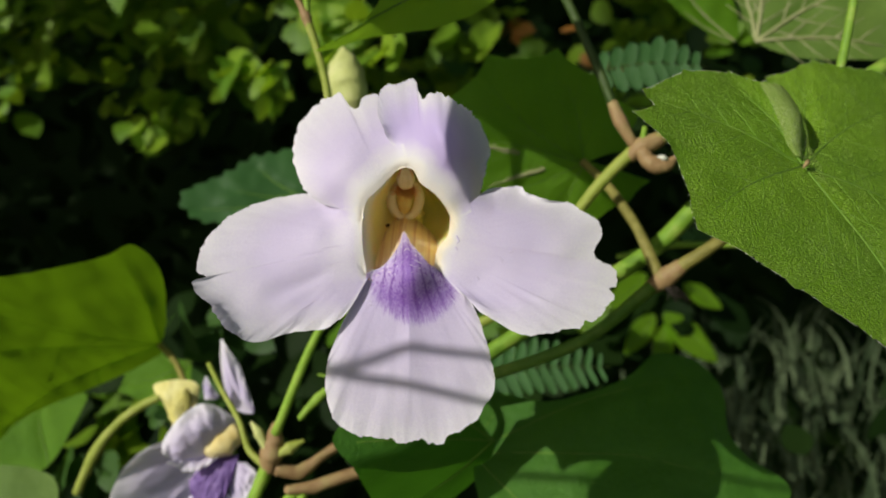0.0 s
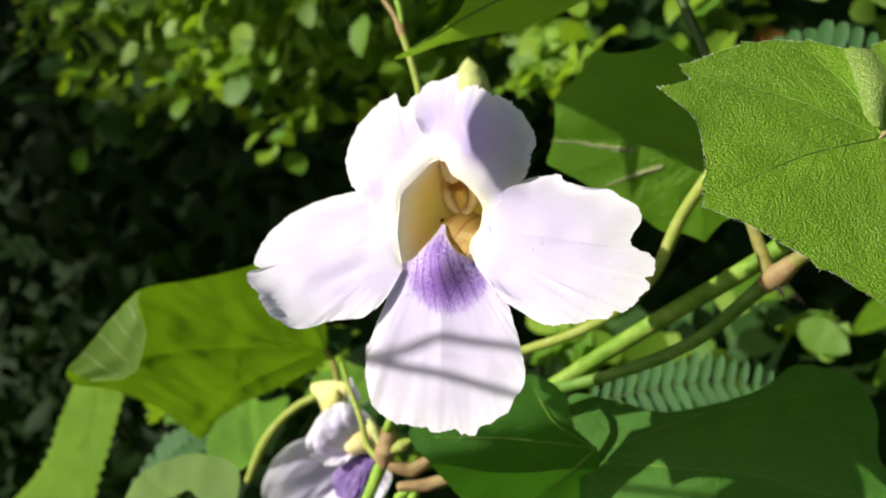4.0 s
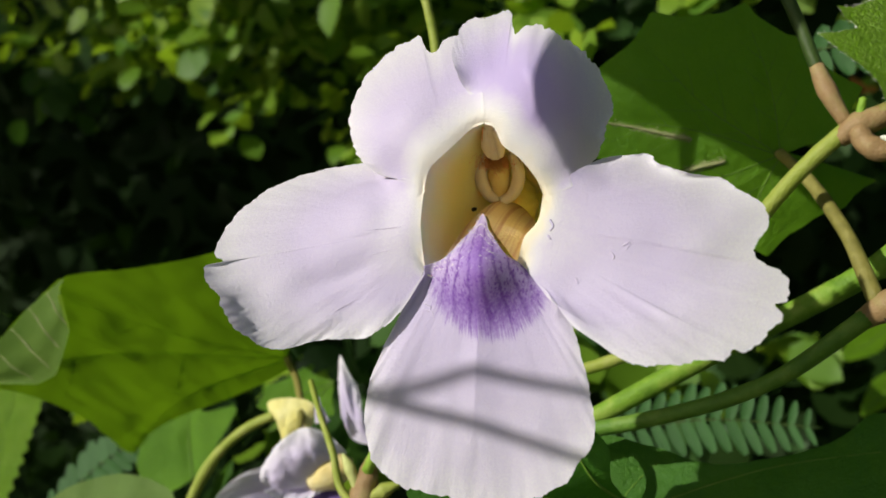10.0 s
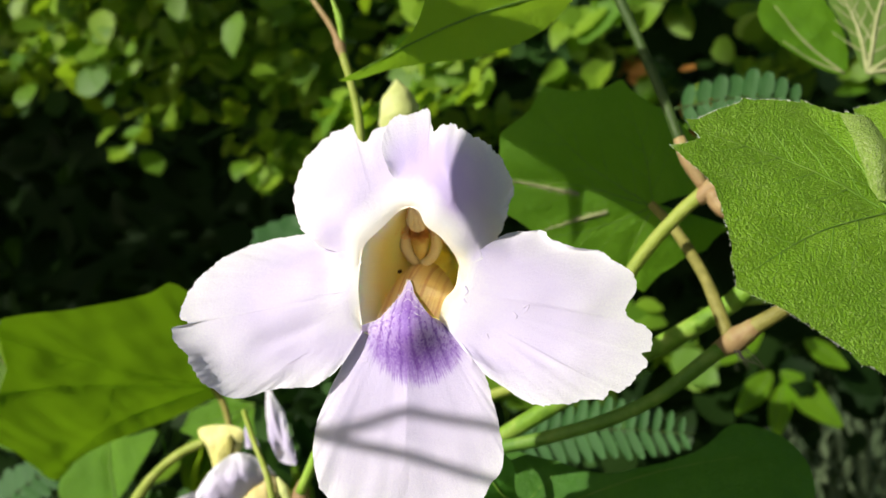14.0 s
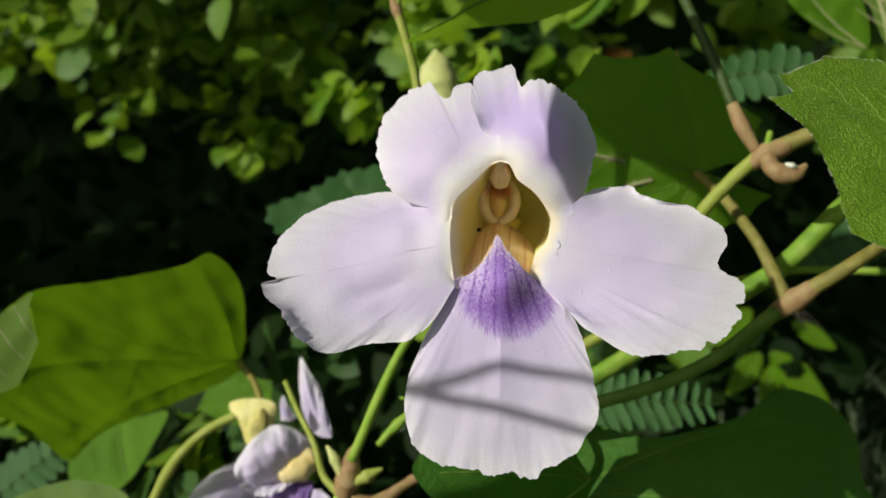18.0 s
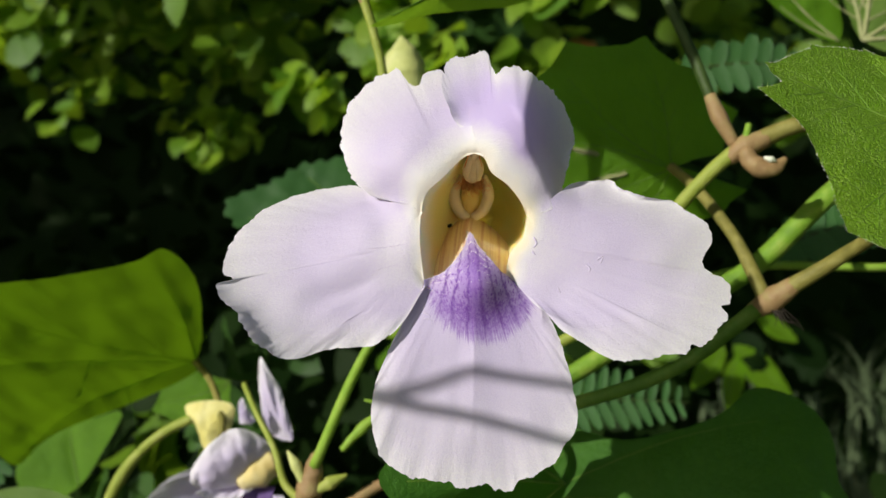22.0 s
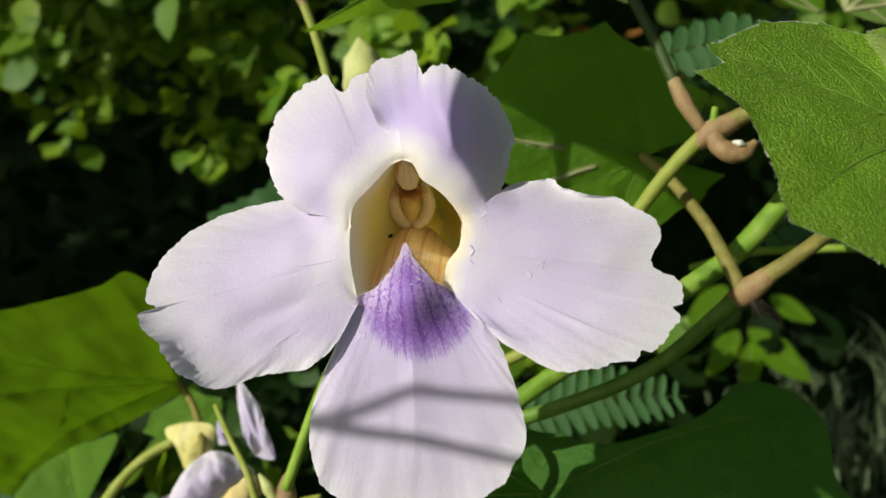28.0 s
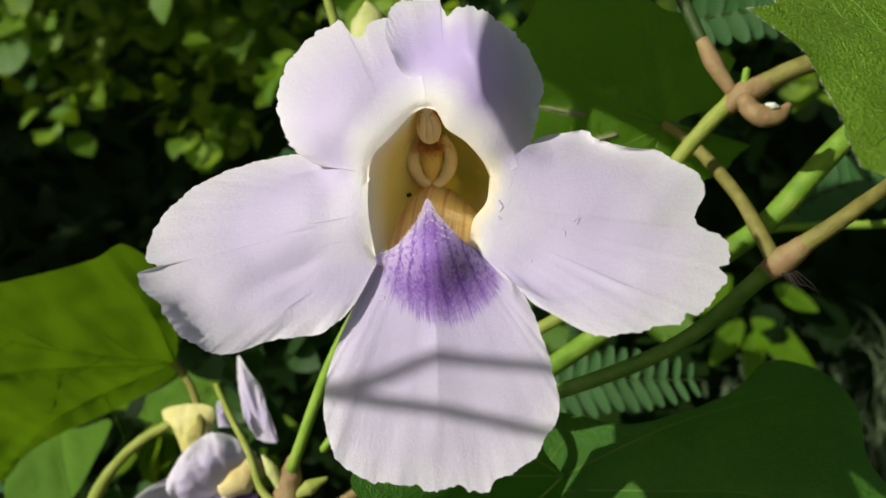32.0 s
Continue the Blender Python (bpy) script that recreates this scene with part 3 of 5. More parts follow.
# dark sheet added behind the hedge, for shaded depth and to hide sky
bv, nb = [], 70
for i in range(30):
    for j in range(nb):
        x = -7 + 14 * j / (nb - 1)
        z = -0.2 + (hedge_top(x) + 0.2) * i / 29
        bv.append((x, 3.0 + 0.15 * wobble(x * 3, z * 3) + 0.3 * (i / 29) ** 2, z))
tagged(new("backdrop", mesh_of("backdrop", bv, grid_faces(30, nb), FAR_SHADE)), "near-black sheet added behind the hedge for its shaded depth", "thicket", kind="structure")

# unseen tree added to shade the hedge, with gaps where light comes through
tree = thing("tree", (1.6, 2.2, 0), "unseen leafy tree added to shade the hedge", "tree")
part("trunk", tube_mesh("trunk", [(0, 0, -0.1), (0.05, 0.02, 1.2), (0, -0.1, 2.4), (-0.2, -0.3, 3.4)], [0.16, 0.12, 0.10, 0.05], BARK, 14, 30, 0.2), tree)
for k in range(5):
    q = 1.2 * k
    part("limb", tube_mesh("limb", [(0, -0.1, 2.3), (0.7 * math.cos(q), 0.7 * math.sin(q) - 0.4, 2.9), (1.9 * math.cos(q) - 0.8, 1.5 * math.sin(q) - 1.0, 3.25)], [0.07, 0.05, 0.015], BARK, 8, 16, 0.15), tree)
places = []
while len(places) < 17000:
    p = Vector((rnd.uniform(-5.5, 3.5), rnd.uniform(-2.2, 2.8), rnd.uniform(2.9, 3.8)))
    if (p - SUN * ((p.z - 1.25) / SUN.z)).y < 1.02 + 0.12 * wobble(p.x * 2.0, 5.0):
        continue
    places.append(p - Vector((1.6, 2.2, 0)))
foliage("crown", "", "", places, (0.10, 0.2), FAR_SHADE, 3, face=(0, 0, 1), parent=tree)

# sprays of small leaves in front of the hedge, in lit and shaded greens
def spray(label, lo, hi, count, size, material, seed, face=(-0.3, -0.7, 0.5), long=1.6):
    r = random.Random(seed)
    pts = []
    centres = [box_place(r, lo, hi) for _ in range(max(3, count // 14))]
    for _ in range(count):
        c = r.choice(centres)
        pts.append([c[k] + r.gauss(0, 0.12) * (hi[k] - lo[k]) * 0.6 for k in range(3)])
    foliage("shrub", label, "shrub", pts, size, material, seed, long, face, near=True)


spray("light green leafy shrub with sunlit leaves", (-0.50, 0.66, 1.38), (-0.14, 0.85, 1.57), 430, (0.018, 0.040), FAR_LIT, 21)
spray("small-leaved green shrub half in shade", (-0.84, 0.84, 1.38), (-0.27, 1.04, 1.61), 500, (0.02, 0.045), FAR_LIT, 22)
spray("thin green shrub leaves", (-0.15, 0.56, 1.29), (-0.08, 0.64, 1.36), 40, (0.02, 0.045), FAR_LIT, 23, long=2.8)
spray("sunlit shrub leaves near the hedge", (0.12, 0.7, 1.33), (0.34, 0.85, 1.42), 70, (0.016, 0.034), FAR_LIT, 24)
spray("green leaves of a low plant", (-0.36, 0.42, 1.08), (-0.10, 0.60, 1.15), 110, (0.02, 0.05), FAR_LIT, 25)
spray("sunlit creeper leaves behind the stems", (-0.06, 0.48, 1.11), (0.11, 0.64, 1.20), 45, (0.018, 0.036), FAR_LIT, 28)
spray("thin scatter of lit shrub leaves above the flower", (-0.14, 0.85, 1.32), (0.20, 1.05, 1.48), 130, (0.016, 0.040), FAR_LIT, 29)
spray("bright leaves of a climber behind the bud", (-0.085, 0.40, 1.272), (-0.02, 0.52, 1.31), 18, (0.014, 0.028), FAR_LIT, 33, long=2.2)
spray("pale lit leaves by the hedge foot", (0.0, 0.50, 1.14), (0.10, 0.65, 1.20), 22, (0.016, 0.034), FAR_LIT, 34)
spray("dull green leaves of the hedge in broken sun", (-0.02, 0.75, 1.36), (0.22, 0.95, 1.56), 80, (0.018, 0.045), FAR_LIT, 35)
spray("thicket leaves coloured darker for half shade", (-0.95, 0.95, 1.42), (-0.22, 1.25, 1.78), 900, (0.03, 0.07), FAR_HALF_SHADE, 41)
spray("thicket leaves above the vine, coloured darker for half shade", (-0.15, 0.90, 1.34), (0.50, 1.20, 1.66), 420, (0.025, 0.06), FAR_HALF_SHADE, 42)
spray("creeper leaves below the vine, coloured for half shade", (-0.10, 0.62, 1.02), (0.22, 0.85, 1.18), 110, (0.02, 0.05), FAR_HALF_SHADE, 43)
spray("narrow yellow-green hanging leaves", (-0.62, 0.78, 1.46), (-0.30, 0.95, 1.60), 160, (0.03, 0.055), FAR_LIT, 44, long=2.6)
spray("sunlit leaves of a climber above the flower", (-0.13, 0.62, 1.37), (0.05, 0.76, 1.47), 150, (0.022, 0.050), FAR_LIT, 45, long=2.0)
spray("light green shrub leaves in broken sun", (-0.46, 0.75, 1.32), (-0.20, 0.92, 1.46), 150, (0.018, 0.04), FAR_LIT, 46)
spray("undergrowth leaves behind the flower stalks, coloured for half shade", (-0.17, 0.36, 1.09), (-0.02, 0.47, 1.17), 90, (0.012, 0.03), FAR_HALF_SHADE, 47)
spray("a few orange dead leaves in the hedge", (0.0, 0.85, 1.36), (0.24, 1.0, 1.44), 12, (0.016, 0.028), DEAD, 30)
spray("low undergrowth, coloured near black for shade", (-0.3, 0.45, 1.00), (0.3, 0.75, 1.15), 220, (0.02, 0.05), FAR_SHADE, 27)

# grey-green grass behind on the right
gvs, gfs = [], []
rg = random.Random(5)
for _ in range(640):
    x, y, z = rg.uniform(0.22, 0.85), rg.uniform(0.75, 1.25), rg.uniform(0.85, 1.07)
    t, w, h = rg.uniform(0, 6.28), rg.uniform(0.0015, 0.0035), rg.uniform(0.05, 0.15)
    bx, by = math.cos(t) * h * 0.5, math.sin(t) * h * 0.5
    k = len(gvs)
    for i in range(5):
        f = i / 4
        for s in (-1, 1):
            gvs.append((x + bx * f * f + s * w * (1 - f * 0.9), y + by * f * f, z + h * f * (1 - 0.35 * f)))
    gfs += [(k + 2 * i, k + 2 * i + 1, k + 2 * i + 3, k + 2 * i + 2) for i in range(4)]
tagged(new("grass", mesh_of("grass", gvs, gfs, GRASS)), "pale grey-green grass blades in the shade", "grass", kind="stuff")

# ---- the open flower: tenths of a millimetre from its middle, depth away from the viewer ----
TENTH = 1.0026e-4
FLOWER = Vector((-0.00642, 0.1536, 1.2001))
flower = thing("flower", FLOWER, "open lilac trumpet flower with a yellow throat", "flower", "flowers of the vine")


def set_back(u, v, d):
    """What lies d deeper is spread in proportion, so that the flower keeps its outline from the front."""
    k = 1 + d / 1532
    return ((u - 64) * k + 64) * TENTH, d * TENTH, v * k * TENTH


limb, blades = [], []


def petal(label, inner, outer, depth, material, seed, rows=40, cols=260, ruffle=6.0, frill=4.2, pleat=0.6):
    """A blade stretched from its stretch of the mouth's rim to its own ruffled outline."""
    a, b = even(inner, cols), even(outer, cols)
    verts, uvs = [], []
    for i in range(rows + 1):
        f = 1 - (1 - i / rows) ** 1.6
        for j in range(cols):
            s = j / (cols - 1)
            e = b[j]
            if 0.02 < s < 0.98:
                o = e - a[j]
                o = o / (np.linalg.norm(o) + 1e-6)
                e = e + o * frill * (wobble(j * 0.33, seed) + 1.1 * wobble(j * 0.12, seed + 4) + 0.5 * wobble(j * 0.8, seed + 6)) * f ** 10
            u, v = a[j] + (e - a[j]) * f
            d = depth(u, v, s, f)
            d += ruffle * f ** 2 * wobble(s * 9 + seed, f * 1.5, seed) + pleat * (1.2 * f + 3.0 * f ** 8) * wobble(s * 34 + seed, f * 2.0, seed + 1) + 0.9 * f ** 12 * wobble(s * 70 + seed, f * 4.0, seed + 7)
            d += 2.0 * wobble(u * 0.02, v * 0.02, seed + 2)
            verts.append((u, v, d))
            uvs.append((s + seed, f))
    blades.append((label, np.array(verts), uvs, material, rows, cols))


def soft(x, w=12.0):
    """A rounded max(x, 0)."""
    return w * math.log1p(math.exp(max(-30, min(30, x / w))))


def rise(x, a, b):
    t = min(1, max(0, (x - a) / (b - a)))
    return t * t * (3 - 2 * t)


def swell(u, v):
    """Nought at the mouth and at the rim, a quarter between them."""
    g = min(1, max(0, (math.hypot(u + 3, v - 45) - 95) / 170))
    return g * (1 - g)


upper_left = [(-76, 55), (-88, 66), (-108, 72), (-135, 74), (-160, 85), (-180, 102), (-193, 128), (-200, 160), (-201, 185), (-193, 215), (-175, 240), (-145, 265),
              (-120, 274), (-108, 262), (-98, 249), (-86, 249), (-80, 265), (-65, 272), (-52, 272), (-30, 250), (-12, 210), (-2, 165), (-1, 150)]
upper_right = [(-3, 150), (-4, 174), (-30, 190), (-43, 215), (-52, 245), (-48, 275), (-37, 290), (-15, 292), (13, 300), (20, 280), (30, 265), (40, 275), (65, 272), (95, 255),
               (120, 235), (138, 205), (147, 175), (140, 140), (132, 105), (128, 85), (112, 64), (86, 55)]
right = [(90, 62), (112, 76), (130, 95), (145, 105), (170, 109), (200, 109), (215, 100), (240, 88), (280, 82), (310, 68), (335, 50), (346, 30), (340, 10), (332, -10), (340, -22),
         (360, -30), (375, -48), (370, -65), (358, -72), (368, -85), (355, -100), (348, -115), (330, -130), (316, -128), (310, -140), (280, -143), (240, -153), (195, -150),
         (160, -130), (130, -113), (110, -90), (90, -75), (74, -56)]
left = [(-74, -58), (-82, -75), (-100, -105), (-130, -135), (-165, -145), (-210, -150), (-240, -160), (-270, -166), (-300, -157), (-325, -135), (-350, -100), (-375, -75),
        (-378, -58), (-356, -50), (-372, -40), (-368, -10), (-355, 15), (-335, 40), (-300, 65), (-250, 85), (-210, 93), (-180, 97), (-140, 80), (-100, 70), (-84, 60)]
lower = [(72, -52), (88, -72), (110, -90), (130, -130), (145, -180), (156, -235), (148, -265), (128, -295), (100, -322), (75, -330), (62, -346), (45, -346), (28, -336), (10, -344),
         (-15, -344), (-30, -336), (-70, -335), (-100, -325), (-125, -308), (-140, -275), (-144, -240), (-140, -200), (-122, -150), (-98, -100), (-80, -72), (-70, -54)]

petal("lilac upper petal with a notched rim", [(-79, 50), (-72, 82), (-46, 109), (-20, 136), (-2, 144)], upper_left,
      lambda u, v, s, f: -56 * swell(u, v) * min(1, s / 0.3) + 15 * (1 - rise(s, 0, 0.28)) * min(1, 3 * f) + 0.95 * soft(v - 150, 15) + 0.55 * soft(-u - 95) + 10 * f * max(0, s - 0.7) / 0.3 * rise(v, 168, 205) - 20 * (1 - f) * (1 - s) + 10 * math.exp(-(s / 0.035) ** 2), PETAL, 1.0, ruffle=3.5, pleat=0.3)
petal("lilac upper petal folded back along one side", [(-2, 144), (13, 137), (24, 116), (48, 98), (68, 74), (77, 54)], upper_right,
      lambda u, v, s, f: -85 * swell(u, v) * math.exp(-((u - 60) / 34) ** 2) * 3 + 0.85 * soft(v - 185, 15) * (1 - 0.6 * rise(u, 60, 90)) + 1.9 * soft(u - 72, 3.0) * min(1, 2.5 * f) - 26 * math.exp(-((s - 0.19) / 0.19) ** 2) * f * rise(v, 165, 205) - 30 * f ** 5 * rise(u, 88, 140) * rise(v, 90, 150) + 30 * math.exp(-((1 - s) / 0.04) ** 2), PETAL, 2.0, ruffle=3.5, pleat=0.4)
petal("wide lilac side petal with a chipped edge", [(77, 55), (72, 22), (54, -2), (48, -32)], right,
      lambda u, v, s, f: 30 * (1 - f) ** 2 * s - 0.38 * soft(-v - 30, 15) * min(1, 2 * f * f) + 0.8 * soft(v - 18, 22) * f + 0.22 * soft(u - 240, 30) - 24 * f ** 14 * math.exp(-((s - 0.21) / 0.09) ** 2) + 8 * f ** 6 * math.exp(-((s - 0.21) / 0.09) ** 2), PETAL, 3.0)
petal("wide lilac side petal with a curled edge", [(-72, -42), (-79, 10), (-79, 55)], left,
      lambda u, v, s, f: 2 - 32 * (1 - f) ** 2 * s - 0.11 * soft(-u - 160, 20) / (1 + math.exp(min(30, (v + 20) / 14))) + 0.9 * soft(v + 5, 25) * min(1, 1.6 * f) - 0.18 * soft(-v - 40, 15) - 40 * math.exp(-((s - 0.41) / 0.09) ** 2) * f ** 16
      + 4.5 * math.exp(-((v + 62 - 0.35 * (u + 190)) / 16) ** 2) * math.exp(-((u + 190) / 80) ** 2), PETAL, 4.0)
petal("lilac lower petal with a violet ridge", [(48, -32), (38, -26), (26, -12), (8, 8), (-5, 29), (-14, 6), (-30, -18), (-46, -33), (-72, -44)], lower,
      lambda u, v, s, f: 12 * math.exp(-((v + 70) / 60) ** 2) + 46 * math.exp(-((v - 30) / 30) ** 2) * (1 - f) - 46 * math.exp(-((u - 6) / (46 if u < 6 else 42)) ** 2) * math.exp(-((v + 50) / 46) ** 2)
      - 5.0 * math.exp(-abs(u - 4) / 24) * rise(-v, 70, 130) * (1 - rise(-v, 220, 320)) + 0.03 * soft(-v - 250), LOWER, 5.0)

# near the mouth the petals are fused: there all of them share one smooth funnel
mouth = [(-2, 145), (13, 139), (24, 117), (48, 100), (68, 75), (78, 52), (74, 22), (56, -4), (50, -40), (0, -60), (-60, -52), (-76, -35), (-81, 10), (-80, 55), (-72, 84), (-46, 111), (-19, 138)]
ring, rim_line = even(mouth, 96, True), even(mouth, 600, True)
STEP, U0, V0 = 4.0, -200, -180
heap, count = np.zeros((110, 110)), np.zeros((110, 110))
for _, pts, _, _, _, _ in blades[:4]:
    iu, iv = ((pts[:, 0] - U0) / STEP).astype(int), ((pts[:, 1] - V0) / STEP).astype(int)
    ok = (iu >= 0) & (iu < 110) & (iv >= 0) & (iv < 110) & ((pts[:, 0] < 74) | (pts[:, 1] < 60))
    np.add.at(heap, (iu[ok], iv[ok]), pts[ok, 2])
    np.add.at(count, (iu[ok], iv[ok]), 1)
heap = np.where(count > 0, heap / np.maximum(count, 1), 0)
count = np.minimum(count, 1)
bell = np.exp(-(np.arange(-18, 19) / 6.0) ** 2 / 2)
for ax in (0, 1):
    heap = np.apply_along_axis(np.convolve, ax, heap, bell, "same")
    count = np.apply_along_axis(np.convolve, ax, count, bell, "same")
heap = heap / np.maximum(count, 1e-9)


def funnel(u, v):
    """Depth of the fused base of the petals."""
    x = np.clip((np.asarray(u) - U0) / STEP, 0, 108.99)
    y = np.clip((np.asarray(v) - V0) / STEP, 0, 108.99)
    i, j = x.astype(int), y.astype(int)
    p, q = x - i, y - j
    return heap[i, j] * (1 - p) * (1 - q) + heap[i + 1, j] * p * (1 - q) + heap[i, j + 1] * (1 - p) * q + heap[i + 1, j + 1] * p * q


def with_mouth(me, values):
    me.attributes.new("mouth", "FLOAT", "POINT").data.foreach_set("value", np.array(values, dtype=np.float32))
    return me


def down(u, v):
    """How far the white down reaches out from the mouth."""
    return 14 + 34 * rise(v, 20, 120) + 12 * rise(u, 30, 70) * (1 - rise(v, 20, 80))


for n_, (label, pts, uvs, material, rows, cols) in enumerate(blades):
    away = np.sqrt(np.min([((pts[:, :2] - p) ** 2).sum(1) for p in rim_line], 0))
    w = np.clip((away - 36) / 50, 0, 1)
    w = w * w * (3 - 2 * w)
    if n_ == 4:
        s_ = np.array([u[0] - 5.0 for u in uvs])
        w = np.maximum(w, 1 - np.exp(-(np.minimum(s_, 1 - s_) / 0.07) ** 2))
    pts[:, 2] = funnel(pts[:, 0], pts[:, 1]) * (1 - w) + pts[:, 2] * w + 0.5 * n_ * (1 - w) + (7 * np.exp(-away / 6) if n_ < 4 else 0)
    limb.extend(map(tuple, pts))
    me = with_mouth(mesh_of("petal", [set_back(*p) for p in pts], grid_faces(rows + 1, cols), material, uvs), [a / down(u, v) - 0.05 for a, (u, v, _) in zip(away, pts)])
    part("petal", me, flower, label)

# the tube behind the mouth
tv, inward, rows = [], [], 44
for i in range(rows + 1):
    f = (i / rows) ** 1.6
    mid = np.array((-3, 38)) * (1 - f) + np.array((-4, 66)) * f
    k = 1 + 0.05 * math.sin(math.pi * min(1, f * 2.0)) ** 2 if f < 0.5 else 1.0 - 0.25 * ((f - 0.5) / 0.3) ** 1.5 if f < 0.8 else 0.75 - 0.74 * ((f - 0.8) / 0.2) ** 2
    for j, e in enumerate(ring):
        u, v = mid + (e - np.array((-3, 38))) * k
        near = 1 - math.exp(-f / 0.05)
        u, v = (u, v) + (e - np.array((-3, 38))) * 0.06 * math.exp(-f / 0.012)
        u += (near * 8 + 42 * min(1, 320 * f / 190)) * rise(-e[0], 0, 70) - 3 * near * rise(e[0], 20, 70)
        v -= near * 3 * rise(e[1], 90, 140)
        if v < 20:
            v = v + (20 - v) * min(0.6, 1.2 * f)
        tv.append(set_back(u, v, float(funnel(e[0], e[1])) + 9 + 320 * f))
        inward.append(-0.05 - 320 * f / (32 if e[0] > 20 else 70))
part("throat", with_mouth(mesh_of("throat", tv, grid_faces(rows + 1, 96, True), THROAT), inward), flower, "mustard-yellow throat")
# the brown-striped back slope of the ridge
crest = even([(48, -32, 40), (38, -26, 40), (26, -12, 44), (8, 8, 55), (-5, 29, 72), (-14, 6, 55), (-30, -18, 44), (-46, -33, 40), (-72, -44, 36)], 90)
back = even([(60, -8, 110), (54, 14, 160), (34, 38, 215), (12, 54, 250), (-10, 56, 255), (-34, 44, 235), (-58, 18, 190), (-72, -10, 130), (-80, -40, 80)], 90)
pv, puv = [], []
for i in range(25):
    f = i / 24
    for j in range(90):
        u, v, d = crest[j] + (back[j] - crest[j]) * f
        lift = 10 * math.sin(math.pi * f) * math.exp(-((j / 89 - 0.5) / 0.3) ** 2)
        pv.append(set_back(u, v + lift, d + 2.0 * wobble(j * 0.3, f * 3)))
        puv.append((j / 89, f))
part("palate", mesh_of("palate", pv, grid_faces(25, 90), PALATE, puv), flower, "brown-striped floor of the throat")


field = np.array(limb)


def at_flower(points):
    return [set_back(u, v, d) for u, v, d in points]


style = part("style", tube_mesh("style", at_flower([(-2, 150, 38), (-2, 136, 72), (-2, 120, 100), (-3, 110, 112)]), [0.0006, 0.0011, 0.0013, 0.0009], CREAM, 14), flower, "cream two-lobed style under the upper rim")
part("roof", tube_mesh("roof", at_flower([(-4, 112, 136), (-4, 88, 168), (-4, 62, 186)]), [0.0012, 0.0016, 0.0011], ORANGE, 14, 20, 0.15), flower, "orange-brown hollow between the filaments")
rh = random.Random(4)
hv, hf = [], []
for sgn in (-1, 1):
    part("lobe", tube_mesh("lobe", at_flower([(-2 + 5 * sgn, 140, 50), (-2 + 9 * sgn, 124, 84), (-2 + 7 * sgn, 110, 104)]), [0.0004, 0.0008, 0.0005], CREAM, 10, 14, 0.12), style)
    fil = part("filament", tube_mesh("filament", at_flower([(-3 + 17 * sgn, 116, 140), (-3 + 24 * sgn, 98, 156), (-3 + 25 * sgn, 82, 166), (-3 + 17 * sgn, 64, 174), (-4 + 4 * sgn, 54, 174)]), [0.0006, 0.0009, 0.0010, 0.0009, 0.0007], CREAM, 12), flower)
    part("anther", tube_mesh("anther", at_flower([(-3 + 3 * sgn, 110, 122), (-3 + 9 * sgn, 105, 126), (-3 + 14 * sgn, 97, 136)]), [0.0004, 0.0007, 0.0003], RUST, 8, 14, 0.4), fil, "rust-coloured hairy anther")
    part("streak", tube_mesh("streak", at_flower([(-2 + 8 * sgn, 142, 44), (-2 + 12 * sgn, 128, 70), (-2 + 13 * sgn, 118, 88)]), [0.00012, 0.00014, 0.00006], RUST, 6), style)
for _ in range(900):
    u, v, d = -3 + rh.gauss(0, 12), 103 + rh.gauss(0, 6), rh.uniform(108, 132)
    a, b, c = (np.array(set_back(*p)) for p in ((u - 0.35, v, d), (u + 0.35, v, d), (u + rh.gauss(0, 3.5), v - rh.uniform(1, 7), d - rh.uniform(0, 8))))
    k = len(hv)
    hv += [tuple(a), tuple(b), tuple((a + b) / 2 + np.array((0, 6e-5, 4e-5))), tuple(c)]
    hf += [(k, k + 1, k + 3), (k + 1, k + 2, k + 3), (k + 2, k, k + 3)]
tagged(part("anther_hairs", mesh_of("anther_hairs", hv, hf, RUST), flower, "tangle of fine rust-coloured hairs"), kind="stuff")
# white bristles on the crest of the lower petal
hv, hf = [], []
low = field[-41 * 260:]
for _ in range(9000):
    p = low[rh.randrange(len(low))]
    if p[1] < -52 or p[0] > 30 or abs(p[0] + 2) > 8 + (30 - p[1]) * 0.75 or rh.random() > math.exp(-(30 - p[1]) / 45):
        continue
    a = np.array(set_back(p[0] - 0.5, p[1], p[2]))
    b = np.array(set_back(p[0] + 0.5, p[1], p[2]))
    c = np.array(set_back(p[0] + rh.gauss(0, 1.8) + 0.06 * p[0], p[1] + rh.uniform(0, 3), p[2] - rh.uniform(1.5, 4)))
    k = len(hv)
    hv += [tuple(a), tuple(b), tuple((a + b) / 2 + np.array((0, 2e-5, 5e-5))), tuple(c)]
    hf += [(k, k + 1, k + 3), (k + 1, k + 2, k + 3), (k + 2, k, k + 3)]
tagged(part("crest_hairs", mesh_of("crest_hairs", hv, hf, BRISTLE), flower, "short white bristles on the violet crest"), kind="stuff")
part("speck", tube_mesh("speck", at_flower([(-36, 40, 150), (-32, 42, 152)]), [0.0003, 0.0003], DARK_SPECK, 8), flower, "tiny dark speck in the throat")
part("slit", tube_mesh("slit", at_flower([(-80, 36, 20), (-78, 29, 18), (-78, 20, 20)]), [0.00008, 0.00025, 0.00006], DARK_SPECK, 8), flower, "small dark scar inside the rim")
part("calyx", tube_mesh("calyx", at_flower([(-4, 62, 440), (-6, 60, 480), (-10, 40, 520)]), [0.0030, 0.0034, 0.0015], STEM_BRIGHT, 14), flower)
